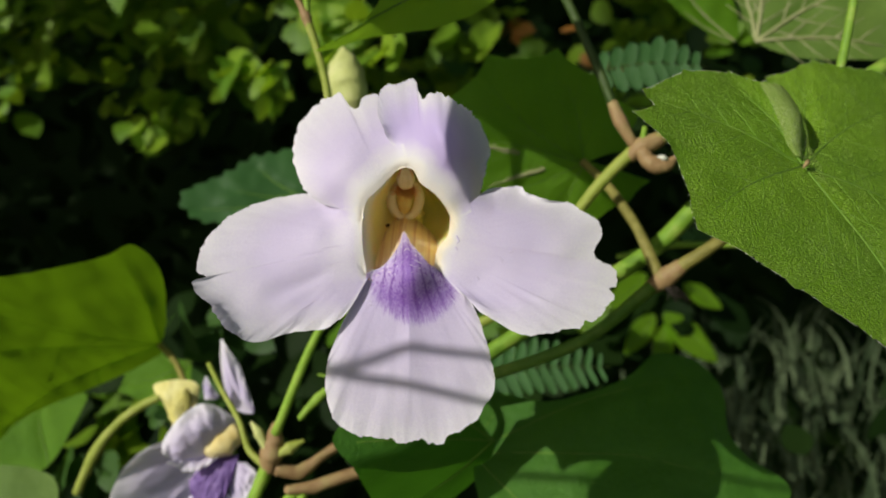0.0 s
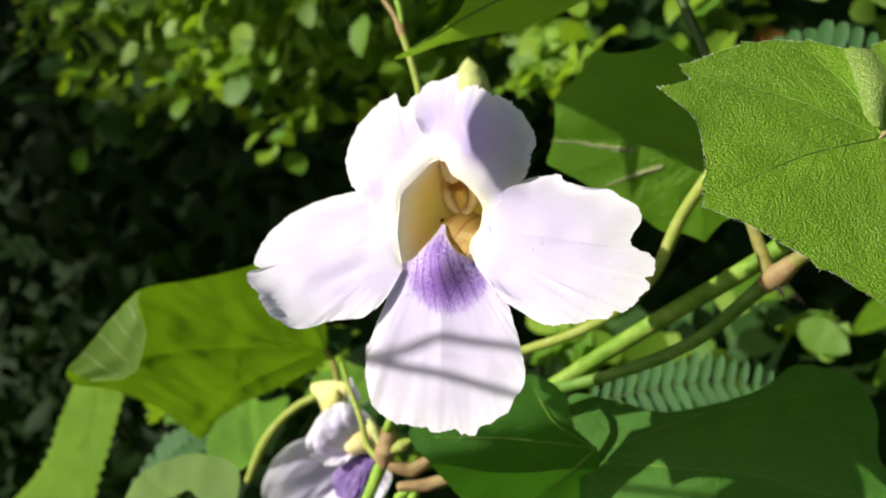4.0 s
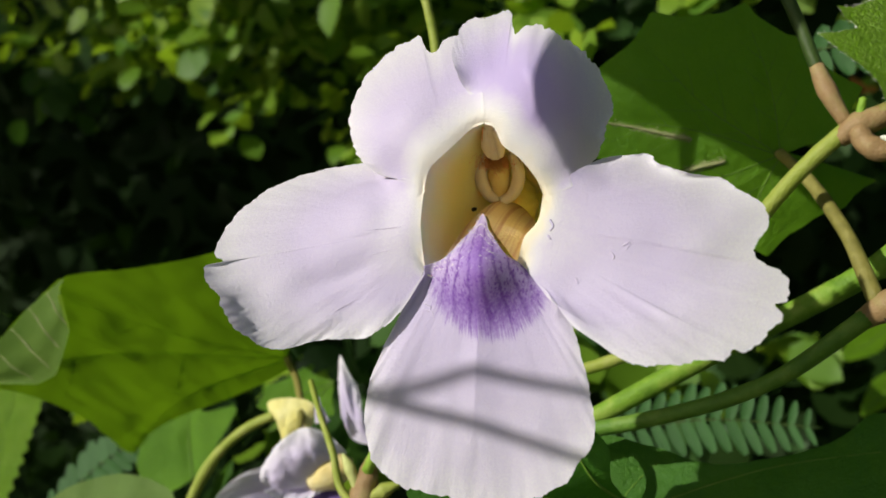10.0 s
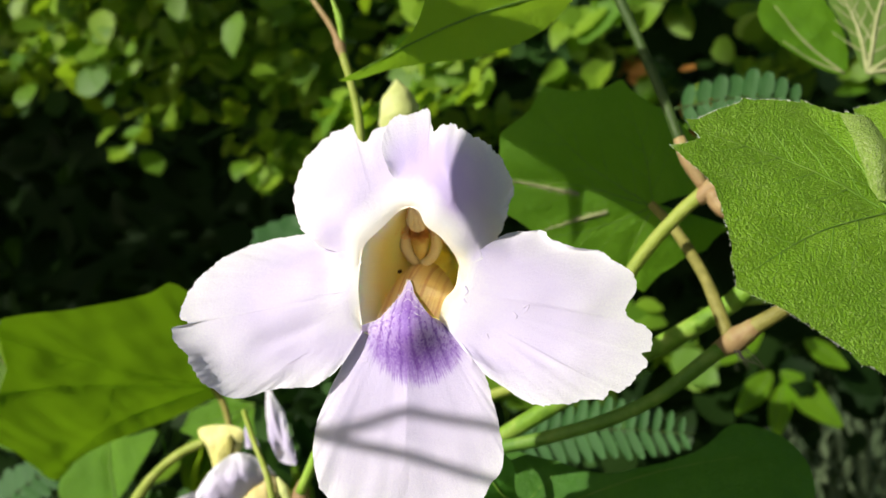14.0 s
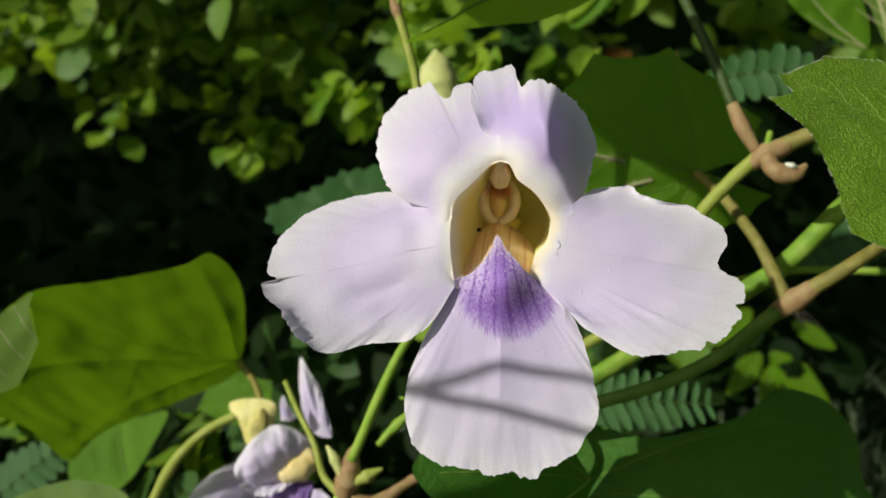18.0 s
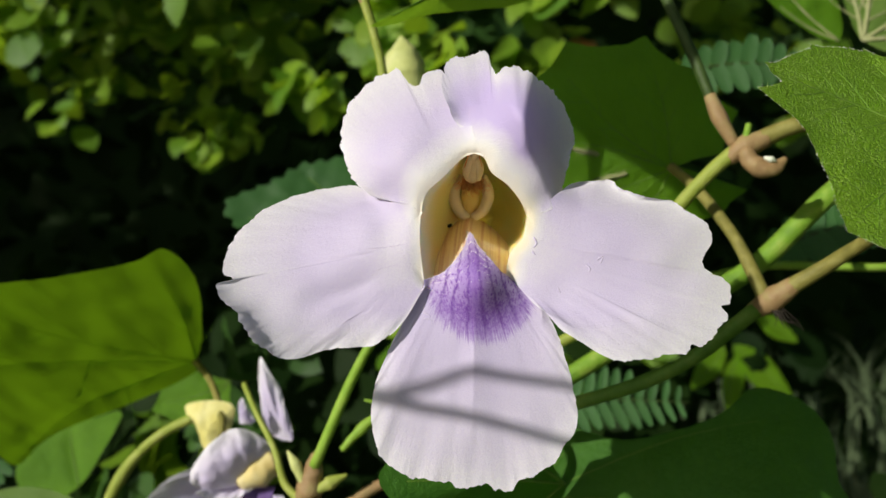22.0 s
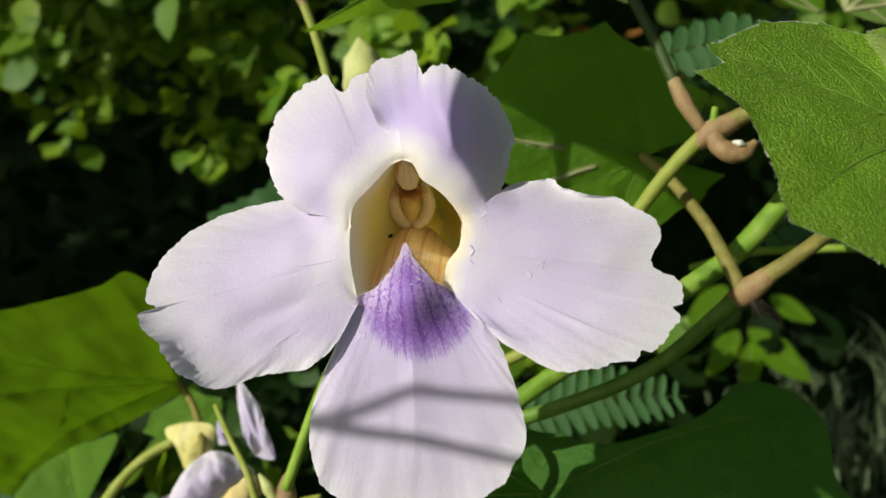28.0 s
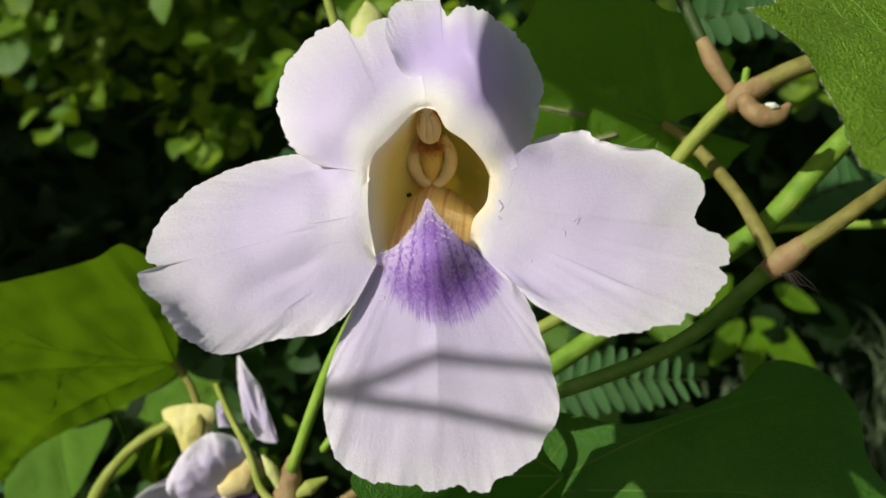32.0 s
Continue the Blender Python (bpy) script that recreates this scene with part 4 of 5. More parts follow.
part("pedicel", tube_mesh("pedicel", [Vector(p) - FLOWER for p in ((-0.0094, 0.205, 1.2045), (-0.016, 0.214, 1.200), (-0.0300, 0.212, 1.1805), (-0.0417, 0.215, 1.1541))], [0.001, 0.0011, 0.00105, 0.0012], STEM_BRIGHT, 12), flower)

# faint veins and small scars on the side petals
for pts, r in (([(112, 12, 22), (130, 10, 6), (160, 4, 2), (190, 2, 6)], 0.00003),
               ([(164, -16, 0), (170, -21, 0), (168, -26, 0)], 0.00012), ([(180, -8, 0), (188, -4, 0), (184, -14, 0)], 0.0001), ([(124, -50, 2), (128, -58, 2)], 0.0001),
               ([(-160, 0, 0), (-130, 3, 0), (-100, 8, 0), (-84, 12, 0)], 0.00004), ([(-150, -34, 0), (-118, -24, 0), (-92, -20, 0)], 0.00003),
               ([(-190, -110, 0), (-160, -92, 0), (-128, -72, 0)], 0.00003), ([(-72, -92, 0), (-62, -96, 0), (-66, -104, 0)], 0.0001), ([(-70, -100, 0), (-60, -102, 0), (-58, -110, 0)], 0.00008),
               ([(88, 22, 0), (92, 14, 0), (88, 8, 0)], 0.00016), ([(86, 2, 0), (90, -3, 0)], 0.00014), ([(-60, 190, 0), (-58, 174, 0), (-50, 160, 0)], 0.00003)):
    pts = [(u, v, field[np.argmin((field[:, 0] - u) ** 2 + (field[:, 1] - v) ** 2), 2]) for u, v, _ in pts]
    part("mark", tube_mesh("mark", at_flower(pts), [r, r, r * 0.5], LILAC_LINE, 6, 14), flower)

# ---- leaves ----
big = leaf("large hairy green leaf with toothed rim", (0.0671, 0.1606, 1.2156), 0.538, 0.877,
     [(0.0, 0.0), (0.4, 5.7), (2.0, 11.8), (0.3, 16.7), (-2.9, 17.3), (-10.2, 19.3), (-20.7, 18.2), (-30.6, 12.6), (-29.6, 10.0), (-33.3, 7.4), (-28.6, 2), (-27.2, -5.2), (-26.8, -12.2), (-20.9, -15.5),
      (-11.5, -21.5), (-5.9, -25.4), (0.3, -29.6), (8, -36), (16, -43), (24, -40), (33, -30), (42, -24), (48, -10), (50, 4), (52, 12), (44, 20), (35, 25.5), (25, 25.5), (15, 26), (8, 23), (2.2, 20.5), (3.5, 10)],
     LEAF_TOP, [(-30, 11.5), (-26, -11), (14, -40), (42, -20), (42, 18), (12, 23), (-10, 17)], mid=(4, -4), groove=0.8, teeth=0.5, vein_r=0.17, hairs=1200, fur=10000, seed=1.0, side_veins=4, seg=420, rings=44,
     spikes=[(-30.6, 12.6, 1.2), (-33.3, 7.4, 1.2), (-20.7, 18.2, 1.0), (-10.2, 19.3, 1.0), (-2.9, 17.3, 0.9), (2.2, 20.5, 0.6), (15, 26, 1.0), (25, 25.5, 0.8), (-26.8, -12.2, 0.7), (-11.5, -21.5, 0.8), (8, -36, 0.8)],
     folds=lambda p, q: 5.2 * math.exp(-((p - 3) / 7) ** 2) * rise(q, 1, 9) if math.atan2(q + 4, p - 4) < 1.67 else -3.0 * math.exp(-((p - 1) / 6) ** 2) * rise(q, 2, 9))
fv, skin = [], surfaces[-1]
for i in range(13):
    f = i / 12
    for p, q, w in ((0.1, 1.2, 1.6), (0.3, 3.4, 3.0), (0.9, 6.5, 4.0), (1.6, 9.5, 5.0), (1.9, 12.0, 5.6), (1.2, 14.4, 5.4), (0.3, 16.6, 4.6)):
        x, z = p - w * f + 0.3 * wobble(q * 0.7, f * 3), q + 0.7 * f
        fv.append((x / 1000, (0.538 * x + 0.877 * z + skin(x - 0.2, z) - 0.25 - 1.0 * math.sin(math.pi * min(1, 0.15 + 0.85 * f)) - 0.25 * f) / 1000, z / 1000))
part("folded_rim", mesh_of("folded_rim", fv, grid_faces(13, 7), LEAF_FUZZY), big, "pale folded-over rim")
part("leaf_base", tube_mesh("leaf_base", [(-0.0008, -0.0014, -0.0006), (0.0, -0.0009, 0.0002), (0.0007, -0.0002, 0.0008)], [0.0002, 0.0005, 0.0002], NODE, 10, 10, 0.3), big, "pinkish base where the veins meet")
def scalloped(points, dip=0.07):
    """Pointed corners with a shallow bay between each two."""
    out, c = [], np.mean(points, 0)
    for i, p in enumerate(points):
        p, q, o = np.array(p, float), np.array(points[(i + 1) % len(points)], float), np.array(points[i - 1], float)
        out += [tuple(p + (o - p) * 0.06), tuple(p), tuple(p + (q - p) * 0.06)]
        m = (p + q) / 2
        out.append(tuple(m + (c - m) / np.linalg.norm(c - m) * dip * np.linalg.norm(q - p)))
    return out


shaded = leaf("broad green leaf seen from below, shaded by an added leaf", (0.0384, 0.235, 1.2232), 0.26, -0.33,
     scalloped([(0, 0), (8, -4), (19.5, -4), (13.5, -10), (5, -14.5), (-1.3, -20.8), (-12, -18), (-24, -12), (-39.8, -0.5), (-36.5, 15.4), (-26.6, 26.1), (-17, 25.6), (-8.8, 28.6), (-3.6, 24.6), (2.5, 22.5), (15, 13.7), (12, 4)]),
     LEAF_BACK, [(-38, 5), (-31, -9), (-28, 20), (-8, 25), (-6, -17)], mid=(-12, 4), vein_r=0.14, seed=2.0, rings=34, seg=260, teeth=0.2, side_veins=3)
skin = surfaces[-1]
# straw-pale colour marks the sunlit lengths of vein, shaded lengths stay green
for path in ([(-38, 5), (-30, 4.2), (-23, 3.0), (-18, 2.4)], [(-26, -6.5), (-20, -4.4), (-15, -2.9), (-11, -1.8)]):
    vein = part("vein", tube_mesh("vein", [(p / 1000, (0.26 * p - 0.33 * q + skin(p, q) - 0.10) / 1000, q / 1000) for p, q in path], [0.00010, 0.00020, 0.00040, 0.00025], VEIN_PALE, 8, 16, 0.3), shaded, "straw-coloured hairy vein, drawn where sunlight catches it")
    line, hv, hf = spline(path, 60), [], []
    for _ in range(260):
        k = min(59, int(60 * math.sqrt(rh.random())))
        p, q = line[k] + np.array((rh.gauss(0, 0.3), rh.gauss(0, 0.35)))
        tip = (p - rh.uniform(0.4, 1.5), q + rh.gauss(0.1, 0.5))
        y0, y1 = (0.26 * m - 0.33 * n + skin(m, n) - h for (m, n), h in (((p, q), 0.05), (tip, rh.uniform(0.15, 0.5))))
        m = len(hv)
        hv += [(p / 1000, y0 / 1000, (q - 0.05) / 1000), (p / 1000, y0 / 1000, (q + 0.05) / 1000), (p / 1000, (y0 + 0.06) / 1000, q / 1000), (tip[0] / 1000, y1 / 1000, tip[1] / 1000)]
        hf += [(m, m + 1, m + 3), (m + 1, m + 2, m + 3), (m + 2, m, m + 3)]
    tagged(part("vein_hairs", mesh_of("vein_hairs", hv, hf, VEIN_PALE), vein, "pale straw-coloured hairs"), kind="stuff")
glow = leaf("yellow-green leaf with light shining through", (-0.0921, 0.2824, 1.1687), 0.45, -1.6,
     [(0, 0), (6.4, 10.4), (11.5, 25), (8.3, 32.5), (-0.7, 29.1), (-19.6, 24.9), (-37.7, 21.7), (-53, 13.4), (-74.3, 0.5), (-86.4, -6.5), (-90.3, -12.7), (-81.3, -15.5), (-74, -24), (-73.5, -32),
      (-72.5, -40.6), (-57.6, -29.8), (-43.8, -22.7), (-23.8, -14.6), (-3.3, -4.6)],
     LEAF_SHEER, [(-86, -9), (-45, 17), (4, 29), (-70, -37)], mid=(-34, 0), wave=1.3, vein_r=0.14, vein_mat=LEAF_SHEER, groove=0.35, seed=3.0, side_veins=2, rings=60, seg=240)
fv = []
for i in range(9):
    f = i / 8
    for (p0, q0), (p1, q1) in (((-37.7, 21.5), (-38, 17)), ((-45, 17.6), (-38, 8)), ((-53, 13.2), (-43, 1.5)), ((-63, 7), (-50, -5)), ((-74.3, 0.3), (-61, -9)), ((-86, -6.6), (-78, -10.5))):
        p, q = p0 + (p1 - p0) * f, q0 + (q1 - q0) * f
        fv.append((p / 1000, (0.45 * p - 1.6 * q0 + 0.25 * (q - q0) + 0.9 * math.sin(math.pi * 3 * f) * f - 0.8 + 0.8 * wobble(p * 0.2, q * 0.2)) / 1000, q / 1000))
flap = part("folded_rim", mesh_of("folded_rim", fv, grid_faces(9, 6), LEAF_PALE), glow, "pale folded-over rim")
for k in range(1, 5):
    part("vein", tube_mesh("vein", [(fv[i * 6 + k][0], fv[i * 6 + k][1] - 0.00012, fv[i * 6 + k][2]) for i in (0, 2, 4, 6, 7)], [0.00012, 0.00022, 0.00012], VEIN_PALE, 6, 12), flap)
leaf("large leaf lying in shade, its green darkened for it", (0.007, 0.2174, 1.1481), 0.05, 0.6,
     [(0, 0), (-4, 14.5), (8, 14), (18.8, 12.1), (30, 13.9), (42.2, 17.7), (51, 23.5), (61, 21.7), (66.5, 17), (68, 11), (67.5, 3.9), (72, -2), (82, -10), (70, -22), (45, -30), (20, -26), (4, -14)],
     LEAF_SHADE_TONE, [(60, 18), (74, -8), (40, -27), (10, 12)], mid=(32, -2), sag=2.0, wave=2.0, vein_r=0.18, seed=4.0)
# darker green and a fold away from the sun stand in for shade
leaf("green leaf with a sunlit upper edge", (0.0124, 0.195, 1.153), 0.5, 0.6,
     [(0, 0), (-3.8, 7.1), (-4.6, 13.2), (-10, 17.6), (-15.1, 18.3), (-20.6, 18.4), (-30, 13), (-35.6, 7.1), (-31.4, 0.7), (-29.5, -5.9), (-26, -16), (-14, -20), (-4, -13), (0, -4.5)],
     LEAF_SHADE_TONE, [(-33, 6), (-12, 16), (-20, -16)], mid=(-15, 2), seed=5.0, folds=lambda p, q: 1.9 * soft(9 + 0.25 * p - q, 2.5))
leaf("leaf with a long drawn-out tip, coloured brighter for sunlight", (0.020, 0.2183, 1.2720), 0.6, 0.2,
     [(0, 0), (-8.5, -12.5), (-19.8, -19.8), (-26.2, -22.1), (-33, -24.2), (-38, -26.2), (-43.6, -29.0), (-47.3, -29.9), (-44, -27.4), (-40.5, -25), (-37.0, -20.5), (-34.3, -16), (-32, -8), (-26, 6), (-12, 12), (2, 9)],
     LEAF_SUN_TONE, [(-46.5, -29.4), (-24, 4), (-4, 10)], mid=(-20, -8), seed=6.0)
leaf("pale leaf underside with straw-coloured veins", (0.105, 0.290, 1.2697), 0.0, 0.2,
     [(0, 0), (-5.6, 13.8), (-10.5, 25), (-4, 40), (20, 46), (44, 40), (56, 18), (50, -4), (32, -6.5), (14, -5.8)],
     LEAF_PALE, [(14, 42), (44, 22), (46, -2), (-7, 28)], mid=(20, 16), vein_mat=VEIN_PALE, vein_r=0.7, seed=7.0, side_veins=4)
leaf("grey-green leaf half in shade", (0.0995, 0.294, 1.2705), 0.3, 0.2,
     [(0, 0), (-12, 3.5), (-25, 13.2), (-24.5, 23), (-14, 32), (-6, 24.5), (1, 12)], LEAF_BACK, [(-22, 22), (-20, 10)], mid=(-11, 15), vein_mat=VEIN_PALE, vein_r=0.4, seed=8.0)
leaf("pale yellow-green rounded leaf", (-0.1235, 0.270, 1.111), 0.0, 0.5,
     [(0, 0), (1.7, 2), (0.2, 13.5), (-7.3, 17.8), (-21.4, 19), (-38.3, 13), (-44, 3), (-36, -1), (-21, 7.4), (-10, 3)], LEAF_PALE, [(-38, 10)], mid=(-14, 10), seed=9.0)


leaf("mid-green leaf behind the yellow bract", (-0.0960, 0.33, 1.1571), 0.2, 0.3,
     scalloped([(0, 0), (2, -11), (-8, -16), (-18, -13), (-25, -10), (-23, -3), (-11, 4)], 0.05), LEAF_BACK, [(-22, -8), (-10, 2), (-8, -13)], mid=(-11, -5), seed=15.0)
for (px, py, pz), turn, ln in (((0.146, 0.62, 1.182), -145, 40), ((0.152, 0.62, 1.153), -136, 37), ((0.16, 0.62, 1.146), -108, 36), ((0.158, 0.62, 1.154), -44, 50), ((0.172, 0.62, 1.175), -33, 33)):
    ca, sa = math.cos(radians(turn)), math.sin(radians(turn))
    shape = [(x * ca - z * sa, x * sa + z * ca) for x, z in ((0, 0), (0.25 * ln, 0.18 * ln), (0.55 * ln, 0.21 * ln), (ln, 0.02 * ln), (0.55 * ln, -0.20 * ln), (0.22 * ln, -0.17 * ln))]
    leaf("small light green oval leaf in the gap", (px, py, pz), 0.3, 0.5, shape, LEAF_SHEER, [(0.95 * ln * ca, 0.95 * ln * sa)], rings=6, seg=40, vein_r=0.4, seed=turn * 0.1, group="small leaves in the gap")


def toothed(points, depth, n):
    """A saw-toothed version of an outline."""
    e = even(points, n, True)
    c = e.mean(0)
    return [tuple(p + (p - c) / np.linalg.norm(p - c) * (depth if i % 2 else -depth)) for i, p in enumerate(e)]


leaf("dark green saw-toothed leaf behind the flower", (-0.058, 0.352, 1.2215), 0.2, 0.3,
     toothed([(0, 0), (-10, -8), (-24, -11), (-39, -10), (-46, 0), (-30, 9), (-20, 16), (-11, 18), (0, 21), (6, 12)], 0.9, 44), LEAF_BLUE, [(-40, -6), (-18, 12), (-26, 2)], seed=10.0, seg=220, teeth=0.1)
leaf("long saw-toothed green leaf", (-0.280, 0.3829, 1.062), 0.1, 0.15,
     toothed([(0, 0), (3, 22), (8, 46), (13, 78), (6, 84), (-14, 80), (-24, 58), (-32, 32), (-50, 10), (-60, -6), (-30, -8)], 1.1, 90), LEAF_TOP, [(-2, 80), (-40, 4)], seed=11.0, seg=300, teeth=0.1)
leaf("green leaf under the climbing stems", (-0.155, 0.34, 1.115), 0.2, 0.4,
     [(0, 0), (6, 12), (10, 26), (-2, 24), (-10, 30), (-20, 20), (-22, 4), (-12, -6)], LEAF_BACK, [(-8, 26)], seed=12.0)


# an unseen leaf added above the viewer to shade the leaf behind the flower
leaf("unseen broad leaf added to shade the leaf behind the flower", Vector((0.0384, 0.235, 1.2232)) + SUN * 0.14, 0.26, -0.33,
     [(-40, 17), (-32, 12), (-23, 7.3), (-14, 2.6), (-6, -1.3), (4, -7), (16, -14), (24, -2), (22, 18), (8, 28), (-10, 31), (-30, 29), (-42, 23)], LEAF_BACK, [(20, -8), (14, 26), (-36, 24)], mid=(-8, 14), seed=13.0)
leaf_stalk = thing("stalk", (0.09044, 0.197, 1.24144), "slender bright green upright stalk", "stalk")
part("stem", tube_mesh("stem", [(-0.003, 0.002, -0.012), (0, 0, 0), (0.0024, 0, 0.0115), (0.0043, 0, 0.0226), (0.0062, 0, 0.034)], [0.0011, 0.00105, 0.0010, 0.0010, 0.001], STEM_WOODY, 12), leaf_stalk)


# ---- pinnate fronds ----
def frond(label, base, tip, width, pairs, material, seed, up=(0, -0.4, 1)):
    ob = thing("frond", base, label, "fern frond", "fronds")
    axis = Vector(tip) - Vector(base)
    sag = Vector((0, 0, -0.06 * axis.length))
    pts = [Vector((0, 0, 0)), axis * 0.5 - sag, axis]
    part("rachis", tube_mesh("rachis", pts, [0.0005, 0.0004, 0.0002], TWIG_SHADE_TONE, 6, 16), ob)
    line = spline(pts, pairs + 2)
    d = axis.normalized()
    side = d.cross(Vector((0, -1, 0.25))).normalized()
    verts, faces = [], []
    for i in range(9):
        f = i / 8
        w = (0.27 if pairs < 12 else 0.17) * math.sin(math.pi * min(1, 0.15 + 0.80 * f)) ** 0.5
        for s in (-1, 0, 1):
            verts.append((s * w, -0.05 * abs(s) + 0.06 * f * f, f))
    me = mesh_of("leaflet", verts, grid_faces(9, 3), material)
    r = random.Random(seed)
    for i in range(1, pairs + 1):
        f = i / (pairs + 1)
        ln = width * (math.sin(math.pi * (0.12 + 0.83 * f)) ** 0.6)
        for s in (-1, 1):
            z = (side * s + d * 0.35 + Vector((0, r.uniform(-0.15, 0.15), 0))).normalized()
            x = (z.cross(Vector((0, -1, 0)))).normalized()
            y = z.cross(x)
            m = Matrix((x, y, z)).transposed().to_4x4()
            part("leaflet", me, ob, at=Matrix.Translation(line[i]) @ m @ Matrix.Diagonal((ln * 1.0, ln, ln * r.uniform(0.9, 1.05), 1)))
    return ob


frond("small blue-green fern frond behind the leaves", (0.0475, 0.285, 1.2575), (0.088, 0.288, 1.2605), 0.0095, 8, LEAF_BLUE, 1)
frond("blue-green fern frond below the vine stems", (-0.006, 0.300, 1.1500), (0.058, 0.300, 1.1590), 0.0105, 15, LEAF_BLUE, 2)
frond("small grey-green fern frond", (-0.235, 0.36, 1.085), (-0.190, 0.36, 1.125), 0.012, 9, LEAF_BLUE, 3)

frond("small blue-green fern frond beside the thick stem", (0.076, 0.29, 1.2045), (0.116, 0.292, 1.2165), 0.0100, 9, LEAF_BLUE, 4)

# ---- the vine ----
vine = thing("vine", (0.0027, 0.22, 1.168), "green climbing vine stems with pinkish nodes", "vine")


def on_vine(name, pts, radii, material, label="", sides=14, lumps=0.08):
    return part(name, tube_mesh(name, [Vector(p) - vine.location for p in pts], radii, material, sides, None, lumps, len(pts)), vine, label)


on_vine("stem", [(-0.012, 0.219, 1.158), (0.0027, 0.219, 1.1678), (0.0265, 0.222, 1.1828), (0.0535, 0.223, 1.1995), (0.068, 0.223, 1.214), (0.085, 0.225, 1.229), (0.12, 0.23, 1.25)], [0.0016, 0.0019, 0.0022, 0.0023, 0.0023, 0.0022, 0.0022], STEM_WOODY, "thick green stem")
on_vine("stem", [(0.0027, 0.217, 1.1660), (0.0195, 0.213, 1.1715), (0.0355, 0.209, 1.1790), (0.0505, 0.205, 1.1918)], [0.0015, 0.0015, 0.0015, 0.0017], STEM)
on_vine("node", [(0.0490, 0.206, 1.1905), (0.0525, 0.204, 1.1932), (0.0560, 0.202, 1.1962)], [0.0017, 0.0026, 0.0018], NODE, "swollen pinkish node")
on_vine("petiole", [(0.0545, 0.203, 1.1950), (0.063, 0.196, 1.2020), (0.0675, 0.180, 1.2090), (0.0672, 0.163, 1.2150)], [0.0018, 0.0014, 0.0011, 0.0009], PETIOLE)
on_vine("petiole", [(0.0510, 0.205, 1.1940), (0.0475, 0.214, 1.2060), (0.0425, 0.226, 1.2170), (0.0380, 0.2345, 1.2235)], [0.0015, 0.0013, 0.0013, 0.0011], PETIOLE)
on_vine("stem", [(-0.0110, 0.222, 1.1735), (0.0090, 0.221, 1.1808), (0.0240, 0.219, 1.1915), (0.0325, 0.2165, 1.2075), (0.0400, 0.213, 1.2175), (0.0470, 0.2115, 1.2245)], [0.0012, 0.0013, 0.0014, 0.0015, 0.0015, 0.0016], STEM_YELLOW)
on_vine("node", [(0.0455, 0.2117, 1.2225), (0.0485, 0.2112, 1.2248), (0.0530, 0.2108, 1.2268)], [0.0016, 0.0026, 0.0019], NODE, "pinkish node with a curled scale")
on_vine("stem", [(0.0510, 0.2110, 1.2262), (0.0590, 0.2105, 1.2295), (0.075, 0.212, 1.2335), (0.10, 0.215, 1.238)], [0.0019, 0.0018, 0.0017, 0.0016], PETIOLE)
on_vine("petiole", [(0.0465, 0.2115, 1.2255), (0.0435, 0.2118, 1.2310), (0.0415, 0.2125, 1.2360)], [0.0012, 0.0018, 0.0013], NODE)
on_vine("petiole", [(0.0416, 0.2125, 1.2355), (0.0385, 0.2150, 1.2450), (0.0330, 0.2200, 1.2600), (0.0280, 0.2260, 1.2740), (0.024, 0.228, 1.29)], [0.0012, 0.0012, 0.0012, 0.0013, 0.0013], TWIG_SHADE_TONE)
on_vine("stub", [(0.0485, 0.2105, 1.2260), (0.0490, 0.2100, 1.2295)], [0.0008, 0.0007], STEM_BRIGHT)
on_vine("scale", [(0.0480, 0.2100, 1.2240), (0.0505, 0.2092, 1.2206), (0.0538, 0.2086, 1.2203), (0.0562, 0.2086, 1.2222)], [0.0016, 0.0022, 0.0018, 0.0006], NODE, lumps=0.2)
on_vine("scar", [(0.0515, 0.2074, 1.2222), (0.0527, 0.2070, 1.2218), (0.0537, 0.2071, 1.2215)], [0.0003, 0.0007, 0.0003], HAIR, "white scar")
on_vine("petiole", [(0.0027, 0.217, 1.1665), (0.0055, 0.214, 1.1600), (0.0075, 0.2165, 1.1490)], [0.0008, 0.0009, 0.0010], LEAF_PALE)

on_vine("stem", [(0.055, 0.272, 1.1975), (0.0718, 0.27, 1.2012), (0.099, 0.27, 1.2014), (0.13, 0.272, 1.203)], [0.0010, 0.0011, 0.0011, 0.0010], STEM_BRIGHT, "slender bright green runner")
for k in range(9):
    q = 0.7 * k
    on_vine("dry_hair", [(0.0515 + 0.0003 * k, 0.203, 1.1918), (0.0520 + 0.0005 * k + 0.0006 * math.cos(q), 0.2020, 1.1895 + 0.0004 * math.sin(q)), (0.0522 + 0.0007 * k, 0.2016, 1.1880 + 0.0008 * math.sin(2 * q))], [0.00012, 0.0001, 0.00004], DARK_SPECK, "", 5)

stem_top = thing("twig", (-0.0275, 0.2, 1.2354), "slender green twig with a dry joint", "twig")
